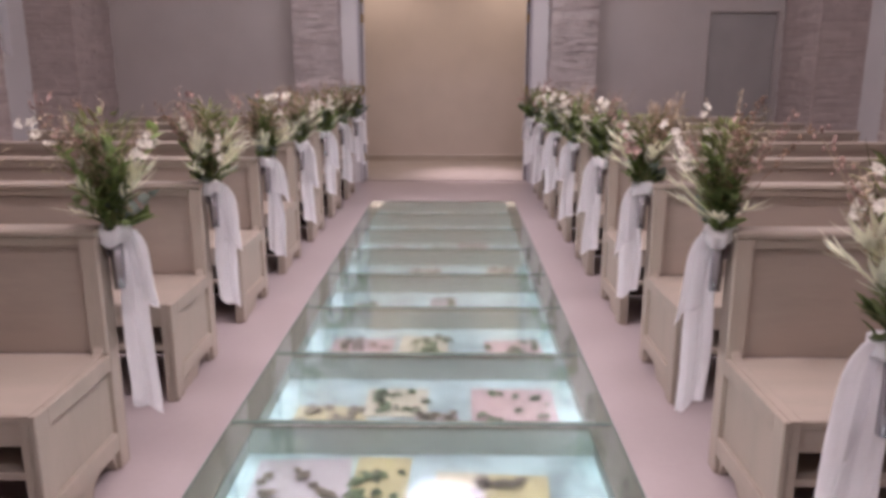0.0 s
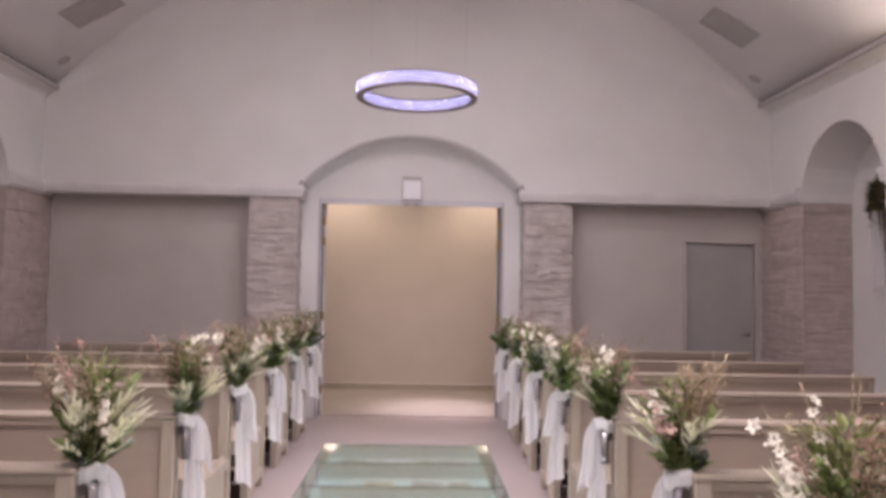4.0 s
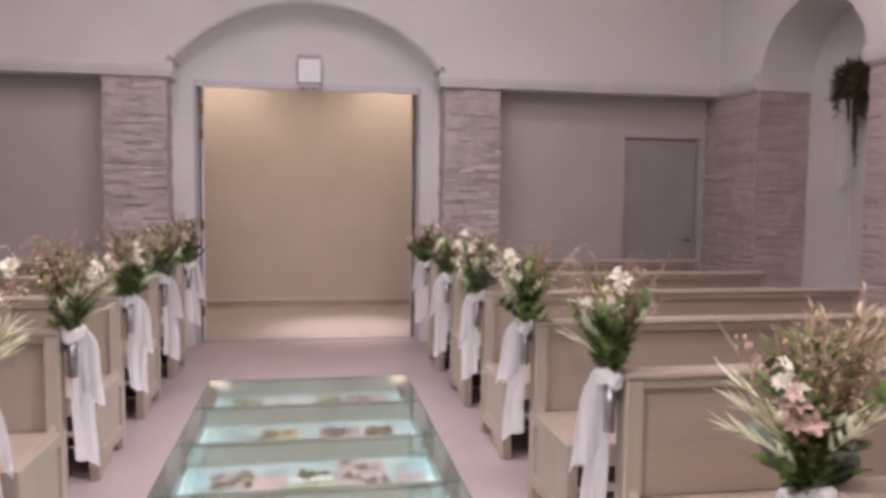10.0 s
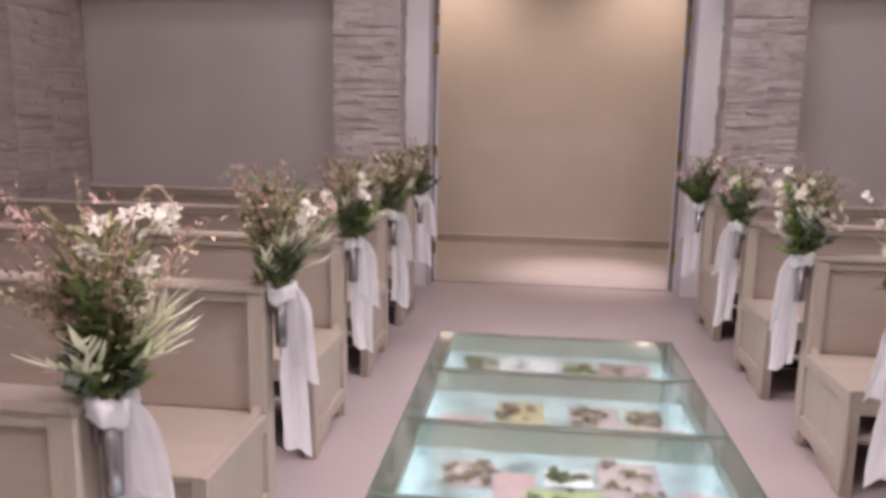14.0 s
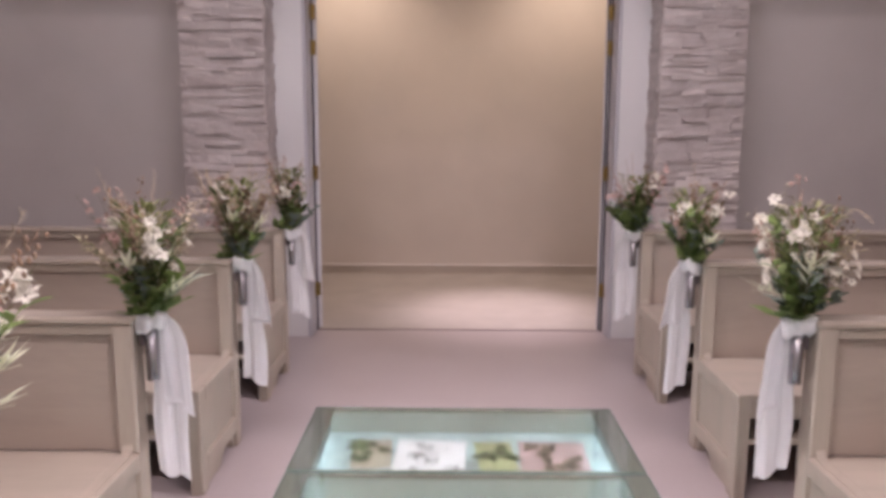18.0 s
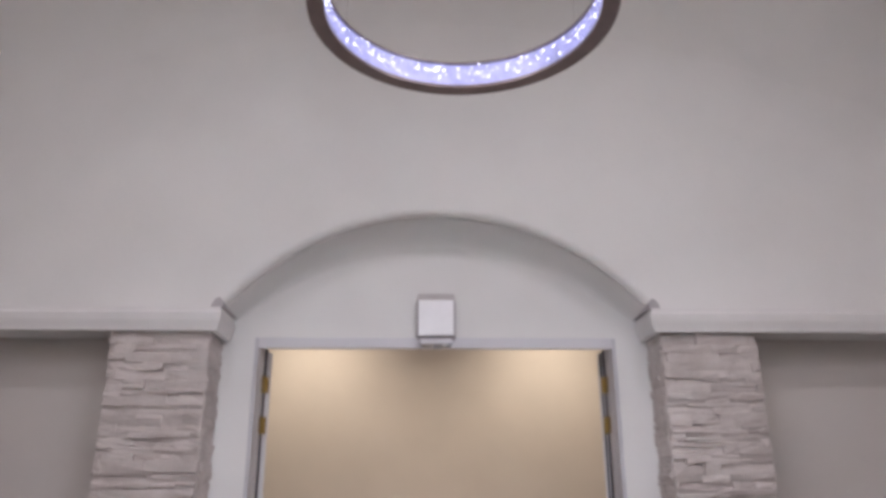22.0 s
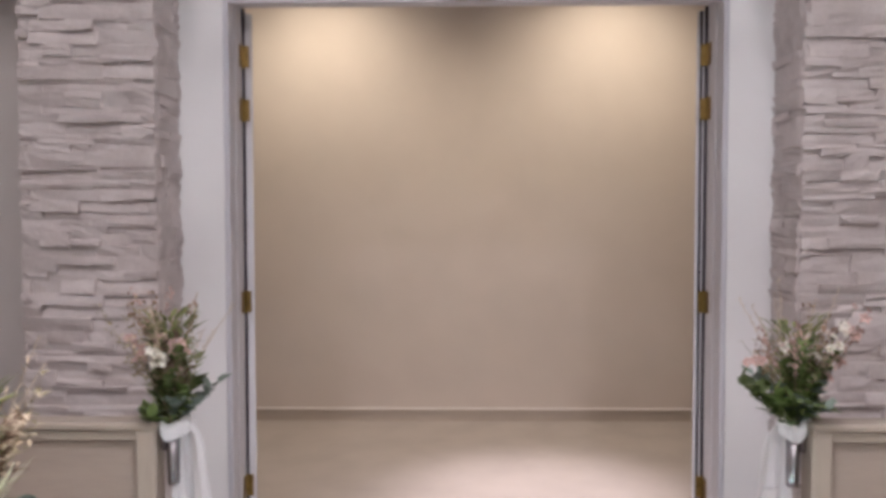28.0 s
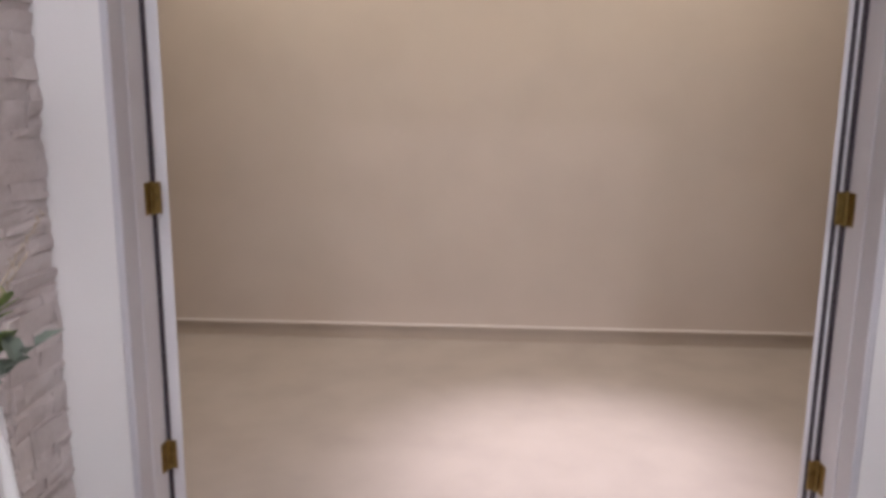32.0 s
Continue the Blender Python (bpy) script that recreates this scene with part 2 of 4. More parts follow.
def boxes(*rows, bevel=0.0):
    bm = bmesh.new()
    for r in rows:
        a = list(r)
        for i in (0, 2, 4):
            if a[i] > a[i + 1]:
                a[i], a[i + 1] = a[i + 1], a[i]
        box(bm, *a)
    if bevel:
        bmesh.ops.bevel(bm, geom=bm.edges[:], offset=bevel, segments=1, affect="EDGES", profile=0.5)
    return bm


def prism(points, axis, a, b):
    """A slab with the given outline (u, v), from a to b along axis."""
    bm = bmesh.new()

    def place(u, v, w):
        return {"x": (w, u, v), "y": (u, w, v), "z": (u, v, w)}[axis]
    lo = [bm.verts.new(place(u, v, a)) for u, v in points]
    hi = [bm.verts.new(place(u, v, b)) for u, v in points]
    bm.faces.new(lo)
    bm.faces.new(hi)
    k = len(points)
    for i in range(k):
        bm.faces.new((lo[i], lo[(i + 1) % k], hi[(i + 1) % k], hi[i]))
    bmesh.ops.recalc_face_normals(bm, faces=bm.faces)
    return bm


def tube(bm, path, radii, sides=6, cap=True):
    """A tube along a path of points, with a radius for each."""
    rings = []
    for i, p in enumerate(path):
        d = (Vector(path[min(i + 1, len(path) - 1)]) - Vector(path[max(i - 1, 0)])).normalized()
        a = d.orthogonal().normalized()
        b = d.cross(a)
        rings.append([bm.verts.new(Vector(p) + radii[i] * (math.cos(2 * math.pi * k / sides) * a + math.sin(2 * math.pi * k / sides) * b)) for k in range(sides)])
    for r, s in zip(rings, rings[1:]):
        for k in range(sides):
            bm.faces.new((r[k], r[(k + 1) % sides], s[(k + 1) % sides], s[k]))
    if cap:
        bm.faces.new(rings[0][::-1])
        bm.faces.new(rings[-1])


def lathe(profile, segments=24, a0=0.0, a1=2 * math.pi):
    """A surface of revolution about z from (r, z) points."""
    bm = bmesh.new()
    full = abs(a1 - a0 - 2 * math.pi) < 1e-6
    n = segments if full else segments + 1
    rings = [[bm.verts.new((r * math.cos(a0 + (a1 - a0) * k / segments), r * math.sin(a0 + (a1 - a0) * k / segments), z)) for k in range(n)] for r, z in profile]
    for r, s in zip(rings, rings[1:]):
        for k in range(segments):
            bm.faces.new((r[k], r[(k + 1) % n], s[(k + 1) % n], s[k]))
    return bm


def mesh_of(name, bm, material, smooth=False):
    me = bpy.data.meshes.new(name)
    bm.normal_update()
    bm.to_mesh(me)
    bm.free()
    me.materials.append(material)
    if smooth:
        me.shade_smooth()
    return me


def part(name, bm, material, parent, label="", smooth=False):
    ob = new(name, mesh_of(name, bm, material, smooth))
    ob.parent = parent
    if label:
        tagged(ob, label)
    return ob


def structure(name, bm, material, label, category, smooth=False):
    return tagged(new(name, mesh_of(name, bm, material, smooth)), label, category, kind="structure")


def thing(name, label, category, group="", m=None):
    ob = tagged(new(name), label, category, group)
    ob.empty_display_size = 0.1
    if m is not None:
        ob.matrix_world = m
    return ob


# ---- floor ----
PIT_NEAR, PIT_HALF = PIT_FAR - BAY * BAYS, 0.805
XL, XR = XC - HALF - NICHE - 0.2, XC + HALF + NICHE + 0.2
bm = boxes((XL, XC - PIT_HALF, Y_BACK - 0.2, 10.14, -0.3, 0), (XC + PIT_HALF, XR, Y_BACK - 0.2, 10.14, -0.3, 0),
           (XC - PIT_HALF, XC + PIT_HALF, PIT_FAR, 10.14, -0.3, 0), (XC - PIT_HALF, XC + PIT_HALF, Y_BACK - 0.2, PIT_NEAR, -0.3, 0))
structure("floor", bm, FLOOR, "polished rosy beige floor along the chapel aisle", "floor")
structure("floor_lobby", boxes((XC - 3.2, XC + 3.2, 10.16, 12.7, -0.3, 0.0)), LOBBY_FLOOR, "mottled beige carpet floor beyond the open doors", "floor")
structure("threshold", boxes((XC - DOOR_HALF, XC + DOOR_HALF, 10.14, 10.16, -0.3, 0.004)), BRONZE, "thin dark metal threshold strip under the double doors", "threshold")

# ---- vaulted ceiling ----
xs = [XC - 4.12 + 8.24 * i / 32 for i in range(33)]
pts = [(x, vault(x)) for x in xs] + [(x, vault(x) + 0.12) for x in reversed(xs)]
structure("ceiling", prism(pts, "y", Y_BACK, Y_FRONT + 0.28), CEILING_PAINT, "smooth off-white vaulted chapel ceiling", "ceiling", True)
for side, name in ((-1, "trim_west"), (1, "trim_east")):
    x0, x1 = XC + side * 4.12, XC + side * 4.085
    structure(name, boxes((x0, x1, Y_BACK, Y_FRONT, Z_EAVE - 0.035, Z_EAVE + 0.01)), SIGN_DARK, "thin dark shadow-gap trim along the ceiling edge", "trim")
    pts = [(XC + side * (4.12 + 0.0), Z_EAVE), (XC + side * 4.16, Z_EAVE - 0.04), (XC + side * 4.22, Z_EAVE - 0.08), (XC + side * HALF, Z_EAVE - 0.12), (XC + side * (HALF + 0.1), Z_EAVE - 0.12), (XC + side * (HALF + 0.1), Z_EAVE + 0.1), (XC + side * 4.12, Z_EAVE + 0.1)]
    structure("cove_west" if side < 0 else "cove_east", prism(pts, "y", Y_BACK, Y_FRONT), PLASTER, "white plaster cove between side wall and ceiling", "cove")

# ---- end wall ----
arch_h, arch_rise, arch_z = 1.335, 0.645, 2.725
lip = 0.05
arch_r = (arch_h ** 2 + arch_rise ** 2) / (2 * arch_rise)
a_max = math.asin(arch_h / arch_r)
arc = [(XC + arch_r * math.sin(a), arch_z + arch_rise - arch_r + arch_r * math.cos(a)) for a in [a_max * (i / 16 - 1) for i in range(33)]]
top = [(x, vault(x) + 0.02) for x in reversed(xs)]
pts = [(XC - HALF, 2.60), (XC - arch_h, 2.60)] + arc + [(XC + arch_h, 2.60), (XC + HALF, 2.60), (XC + HALF, Z_EAVE)] + top + [(XC - HALF, Z_EAVE)]
structure("wall_north", prism(pts, "y", Y_FRONT, Y_WALL + 0.02), PLASTER, "white plaster end wall with a wide segmental arch", "wall")
bm = bmesh.new()
deep = Y_WALL + 0.019 - Y_FRONT
section = [(0.0, 0.0)] + [(lip * math.sin(q), lip - lip * math.cos(q)) for q in [math.pi / 2 * i / 8 for i in range(1, 9)]]
cove = [(0.14 * (1 - math.cos(q)), lip + (deep - lip) * math.sin(q)) for q in [math.pi / 2 * i / 10 for i in range(11)]]
rings = []
for a in [1.03 * a_max * (i / 24 - 1) for i in range(49)]:
    fade = max(math.cos(0.5 * math.pi * min(abs(a) / a_max, 1.0)), 0.0) ** 0.6
    row = section + [(lip + u * fade, w) for u, w in cove]
    rings.append([bm.verts.new((XC + (arch_r - u) * math.sin(a), Y_FRONT + w, arch_z + arch_rise - arch_r + (arch_r - u) * math.cos(a))) for u, w in row])
for r, q in zip(rings, rings[1:]):
    for k in range(len(row) - 1):
        bm.faces.new((r[k], r[k + 1], q[k + 1], q[k]))
structure("arch_soffit", bm, PLASTER, "rounded white plaster soffit of the wide arch", "arch", True)
d = DOOR_HALF + 0.02
wall = [(XC - HALF - 0.1, 0), (XC - d, 0), (XC - d, DOOR_TOP + 0.02), (XC + d, DOOR_TOP + 0.02), (XC + d, 0), (3.187, 0), (3.187, 2.158), (4.03, 2.158), (4.03, 0), (XC + HALF + 0.1, 0), (XC + HALF + 0.1, 3.7), (XC - HALF - 0.1, 3.7)]
structure("wall_doors", prism(wall, "y", Y_WALL + 0.02, Y_WALL + 0.16), PLASTER, "white plaster wall round the double doors", "wall")
for side, name in ((-1, "recess_west"), (1, "recess_east")):
    x0, x1 = XC + side * 1.885, XC + side * HALF
    if side < 0:
        bm = boxes((x0, x1, Y_WALL, Y_WALL + 0.016, 0, 2.60))
    else:
        bm = prism([(x0, 0), (3.15, 0), (3.15, 2.195), (4.055, 2.195), (4.055, 0), (x1, 0), (x1, 2.60), (x0, 2.60)], "y", Y_WALL, Y_WALL + 0.016)
    structure(name, bm, RECESS_PAINT, "plain grey-beige painted wall recess beside the pilaster", "wall")

bm = bmesh.new()
cove_r = 0.55
rings = []
for x in xs:
    r = 0.06 + (cove_r - 0.06) * min(1.0, (4.12 - abs(x - XC)) / 1.5)
    rings.append([bm.verts.new((x, Y_FRONT - 0.001 - r + r * math.sin(q), vault(x) - 0.001 - r + r * math.cos(q))) for q in [math.pi / 2 * i / 10 for i in range(11)]])
for r, q in zip(rings, rings[1:]):
    for k in range(10):
        bm.faces.new((r[k], q[k], q[k + 1], r[k + 1]))
structure("cove_north", bm, PLASTER, "rounded plaster join of end wall and vault", "cove", True)

# cornice round the end wall and the corner piers
PROFILE = [(0.0, 0.0), (0.035, 0.0), (0.04, 0.02), (0.055, 0.06), (0.06, 0.10), (0.05, 0.115), (0.05, 0.135), (0.0, 0.14)]


def cornice(name, path, z, parent=None):
    """A moulding along a path in plan; the face is to the right of the way."""
    bm = bmesh.new()
    rings = []
    for i, p in enumerate(path):
        p = Vector(p)
        d0 = (p - Vector(path[i - 1])).normalized() if i else (Vector(path[1]) - p).normalized()
        d1 = (Vector(path[i + 1]) - p).normalized() if i < len(path) - 1 else d0
        n0, n1 = Vector((d0.y, -d0.x)), Vector((d1.y, -d1.x))
        out = (n0 + n1) / (1 + n0.dot(n1))
        rings.append([bm.verts.new((p.x + out.x * u, p.y + out.y * u, z + w)) for u, w in PROFILE])
    k = len(PROFILE)
    for r, s in zip(rings, rings[1:]):
        for j in range(k):
            bm.faces.new((r[j], r[(j + 1) % k], s[(j + 1) % k], s[j]))
    bm.faces.new(rings[0])
    bm.faces.new(rings[-1])
    bmesh.ops.recalc_face_normals(bm, faces=bm.faces)
    return structure(name, bm, MOULDING, "white moulded plaster cornice above the stonework", "cornice")


xw, xe = XC - HALF, XC + HALF
cornice("trim_cornice_west", [(xw, 8.96), (xw, Y_FRONT), (XC - 1.305, Y_FRONT), (XC - 1.305, Y_WALL + 0.018)], 2.585)
cornice("trim_cornice_east", [(XC + 1.305, Y_WALL + 0.018), (XC + 1.305, Y_FRONT), (xe, Y_FRONT), (xe, 8.96)], 2.585)

# added dark wedges: the shaded notch between arch end and cornice, as solid shapes
for side, name in ((-1, "impost_shade_west"), (1, "impost_shade_east")):
    bm = bmesh.new()
    front = [(1.318, 0.0), (1.245, 0.0), (1.250, 0.030), (1.268, 0.058), (1.292, 0.052), (1.310, 0.025)]
    back = [(1.255, 0.0), (1.236, 0.0), (1.237, 0.003), (1.240, 0.006), (1.246, 0.005), (1.252, 0.003)]
    rings = [[bm.verts.new((XC + side * u, y, 2.726 + w)) for u, w in row] for y, row in ((Y_FRONT - 0.03, front), (Y_WALL + 0.012, back))]
    bm.faces.new(rings[0])
    bm.faces.new(rings[1])
    for k in range(6):
        bm.faces.new((rings[0][k], rings[0][(k + 1) % 6], rings[1][(k + 1) % 6], rings[1][k]))
    bmesh.ops.recalc_face_normals(bm, faces=bm.faces)
    structure(name, bm, SIGN_EDGE, "added dark wedge standing in for the shade where the arch meets the cornice", "trim")

# ---- side walls with arched niches ----


def side_wall(side, name):
    x0, x1 = XC + side * HALF, XC + side * (HALF + NICHE)
    pts = [(PIERS[0][0] + 0.3, Z_SPRING)]
    for (far, near), (nfar, nnear) in zip(PIERS, PIERS[1:]):
        r, mid = (near - nfar) / 2, (near + nfar) / 2
        pts.append((near, Z_SPRING))
        pts += [(mid + r * math.cos(a), Z_SPRING + r * math.sin(a)) for a in [math.pi * i / 24 for i in range(1, 24)]]
        pts.append((nfar, Z_SPRING))
    pts += [(Y_BACK, Z_SPRING), (Y_BACK, Z_EAVE), (PIERS[0][0] + 0.3, Z_EAVE)]
    structure(name, prism(pts, "x", x0, x1), PLASTER, "white plaster side wall with round-arched niches", "wall")
    structure(name.replace("wall", "niche_back"), boxes((x1, x1 + side * 0.18, Y_BACK, 10.1, 0, Z_EAVE)), PLASTER, "white plaster back of the arched wall niches", "wall")
    for far, near in PIERS:
        structure("pier_core", boxes((x0 + side * 0.028, x1, far - 0.028 if far < 9.5 else 10.1, near + 0.028 if near > -2.9 else near, 0, Z_SPRING)), MORTAR, "dark backing of the stone-clad pier", "wall")
        if far < 9.5:
            c = [(x0, near), (x0, far)] if side < 0 else [(x0, far), (x0, near)]
            cornice("trim_pier_cornice", c, 2.585)


side_wall(-1, "wall_west")
side_wall(1, "wall_east")
structure("wall_south", boxes((XL, XR, Y_BACK - 0.2, Y_BACK, 0, 5.4)), PLASTER, "plain white wall that closes the chapel", "wall")

# ---- lobby beyond the doors ----
structure("wall_lobby", boxes((XC - 3.2, XC + 3.2, 12.5, 12.7, 0, 3.85)), LOBBY_WALL, "warm beige lobby wall washed by downlights", "wall")
structure("wall_lobby_west", boxes((XC - 3.4, XC - 3.2, 10.14, 12.7, 0, 3.85)), LOBBY_WALL, "plain beige lobby side wall", "wall")
structure("wall_lobby_east", boxes((XC + 3.2, XC + 3.4, 10.14, 12.7, 0, 3.85)), LOBBY_WALL, "plain beige lobby side wall", "wall")
structure("ceiling_lobby", boxes((XC - 3.4, XC + 3.4, 10.14, 12.7, 3.75, 3.85)), CEILING_PAINT, "white lobby ceiling", "ceiling")
structure("baseboard", boxes((XC - 3.2, XC + 3.2, 12.488, 12.5, 0, 0.085)), BASE, "beige painted baseboard", "baseboard")
structure("trim", boxes((XC - 3.2, XC + 3.2, 12.482, 12.5, 0.0855, 0.102), bevel=0.003), MOULDING, "pale bead along the top of the baseboard", "trim")
structure("trim_baseboard", boxes((XC - 3.2, XC + 3.2, 12.478, 12.5, 0.086, 0.098)), LOBBY_WALL, "pale bead along the baseboard", "trim")
for x in (-1.10, 1.10):
    lamp("lobby_washer", "SPOT", look((XC + x, 11.60, 3.72), (XC + x, 12.42, 0.6)), 86, (1.0, 0.868, 0.64), 0.05, spot=124, blend=1.0)
lamp("lobby_downlight", "SPOT", look((0.25, 10.80, 3.72), (0.25, 10.74, 0)), 395, (1.0, 0.89, 0.90), 0.22, spot=38, blend=1.0)

# ---- pews ----


def pew(side):
    """A pew with its aisle end at x = 0, its front at y = 0, running to side * PEW_LEN."""
    s, L = side, PEW_LEN
    p = thing("pew", "pale limed oak chapel pew with a panelled aisle end", "pew", "pews along the aisle")
    out = [(0.0, 0.0), (0.31, 0.0), (0.32, 0.028), (0.35, 0.05), (0.42, 0.066), (0.47, 0.058), (0.495, 0.0), (0.58, 0.0), (0.575, 0.895), (0.489, 0.895), (0.489, 0.50), (0.485, 0.48), (0.475, 0.464), (0.455, 0.456), (0.0, 0.455)]
    bm = prism(out, "x", 0.018 * s, 0.05 * s)
    part("end_panel", bm, WOOD_UP, p)
    part("stile", boxes((0, 0.03 * s, 0, 0.075, 0.004, 0.452), bevel=0.003), WOOD_UP, p)
    part("stile", boxes((0, 0.03 * s, 0.50, 0.573, 0.004, 0.89), bevel=0.003), WOOD_UP, p)
    part("rail", boxes((0, 0.03 * s, 0.075, 0.50, 0.39, 0.452), bevel=0.003), WOOD, p)
    part("rail", boxes((0, 0.03 * s, 0.075, 0.50, 0.078, 0.15), bevel=0.003), WOOD, p)
    part("end_panel", prism([(0.0, 0.0), (0.58, 0.0), (0.575, 0.895), (0.50, 0.895), (0.498, 0.456), (0.0, 0.455)], "x", (L - 0.045) * s, L * s), WOOD_UP, p)
    part("seat", boxes((0.052 * s, (L - 0.047) * s, 0.01, 0.512, 0.425, 0.452), bevel=0.004), WOOD, p)
    part("seat_rail", boxes((0.052 * s, (L - 0.047) * s, 0.02, 0.045, 0.345, 0.424), bevel=0.003), WOOD, p)
    part("shelf", boxes((0.052 * s, (L - 0.047) * s, 0.02, 0.52, 0.235, 0.258), bevel=0.002), WOOD, p)
    # board coloured near-black to stand in for the shaded void under the seat
    part("rear_board", boxes((0.052 * s, (L - 0.047) * s, 0.535, 0.56, 0.02, 0.42)), WOOD_SHADE, p)
    part("backrest", boxes((0.052 * s, (L - 0.047) * s, 0.516, 0.563, 0.453, 0.884)), WOOD_PANEL, p, "darker oak back panel")
    part("back_rail", boxes((0.066 * s, (L - 0.047) * s, 0.495, 0.515, 0.850, 0.884), bevel=0.003), WOOD, p)
    part("back_post", boxes((0.0 * s, 0.065 * s, 0.487, 0.573, 0.455, 0.884), bevel=0.005), WOOD_UP, p)
    part("top_rail", boxes((-0.006 * s, (L + 0.004) * s, 0.480, 0.582, 0.885, 0.912), bevel=0.008), WOOD, p)
    return p


for side in (-1, 1):
    first = pew(side)
    first.matrix_world = pose(XC + side * PEW_END, PEW_FRONTS[0], 0)
    for y in PEW_FRONTS[1:]:
        copy_thing(first, pose(XC + side * PEW_END, y, 0))

# ---- glass floor cases ----
for k in range(BAYS):
    y1, y0 = PIT_FAR - BAY * k, PIT_FAR - BAY * (k + 1)
    c = thing("floor_display_case", "lit display case sunk in the floor under green glass", "display case", "glass cases along the aisle", pose(XC, y0, 0))
    B, H2 = BAY, PIT_HALF
    part("glass_pane", boxes((-H2 + 0.0075, H2 - 0.0075, 0.0105, B - 0.0105, -0.014, 0.0)), GLASS, c).visible_shadow = False
    for s in (-1, 1):
        part("ledge", boxes((s * 0.700, s * (H2 - 0.002), 0, B, -0.030, -0.0155)), LEDGE, c)
        part("case_wall", boxes((s * 0.726, s * 0.738, 0, B, -0.145, -0.0305)), CASE_WALL, c)
        part("light_strip", boxes((s * 0.715, s * 0.7235, 0.05, B - 0.05, -0.043, -0.037)), LED, c, "cool white light strip")
    part("ledge", boxes((-0.6995, 0.6995, 0, 0.034, -0.030, -0.0155)), LEDGE, c)
    part("ledge", boxes((-0.6995, 0.6995, B - 0.022, B, -0.030, -0.0155)), LEDGE, c)
    for ya, yb in ((0, 0.02), (B - 0.02, B)):
        part("case_wall", boxes((-0.7255, 0.7255, ya, yb, -0.145, -0.0305)), CASE_WALL, c)
    part("light_strip", boxes((-0.68, 0.68, 0.0215, 0.029, -0.043, -0.037)), LED, c, "cool white light strip")
    part("joint", boxes((-H2 + 0.006, H2 - 0.006, -0.010, 0.010, -0.016, 0.001)), GLASS_EDGE, c)
    for s in (-1, 1):
        part("joint", boxes((s * (H2 - 0.007), s * (H2 - 0.001), 0.0105, B - 0.0105, -0.015, 0.0005)), GLASS_EDGE, c)
    if k == 0:
        part("joint", boxes((-H2 + 0.001, H2 - 0.001, B - 0.010, B - 0.001, -0.015, 0.001)), GLASS_EDGE, c)
    part("light_panel", boxes((-0.726, 0.726, 0, B, -0.16, -0.145)), LIGHT_PANEL, c)

# ---- ring lamp ----
rng = random.Random(3)
ring = thing("ring_chandelier", "bronze ring chandelier set with lit violet crystals, hung over the aisle", "chandelier", m=pose(-0.097, 7.55, 3.235))
R1, R0, RH = 0.538, 0.478, 0.11
part("lower_rim", lathe([(R0, 0), (R1, 0), (R1, 0.012), (R0, 0.012), (R0, 0)], 72), BRONZE, ring, "dark bronze lower rim")
part("upper_rim", lathe([(R0, RH), (R1, RH), (R1, RH + 0.008), (R0, RH + 0.008), (R0, RH)], 72), BRONZE, ring)
for r, name in ((R1 - 0.006, "outer_band"), (R0 + 0.006, "inner_band")):
    part(name, lathe([(r - 0.002, 0.012), (r + 0.002, 0.012), (r + 0.002, RH), (r - 0.002, RH)], 72), CRYSTAL, ring, "violet crystal band")
    bm, bm2 = bmesh.new(), bmesh.new()
    off = 0.006 if r > 0.5 else -0.006
    for i in range(1100):
        a, z, q = rng.uniform(0, 2 * math.pi), rng.uniform(0.02, RH - 0.006), rng.uniform(0.002, 0.004)
        if i % 3 == 0:
            z, q = rng.triangular(0.02, RH, 0.085), rng.choice((0.0012, 0.0014, 0.0016, 0.0022, 0.0032))
        target = bm2 if i % 3 == 0 else bm
        g = bmesh.ops.create_icosphere(target, subdivisions=1, radius=q)
        bmesh.ops.translate(target, verts=g["verts"], vec=((r + off) * math.cos(a), (r + off) * math.sin(a), z))
    tagged(part("crystal_setting", bm, CRYSTAL, ring), kind="stuff")
    tagged(part("bright_setting", bm2, BEAD, ring), kind="stuff")
for k in range(3):
    a = k * 2.094 + 0.5
    x, y = 0.508 * math.cos(a), 0.508 * math.sin(a)
    bm = bmesh.new()
    tube(bm, [(x, y, RH), (x, y, vault(-0.097 + x) - 3.235 + 0.01)], [0.0009] * 2, 5)
    part("wire", bm, VENT, ring, "thin steel wire")

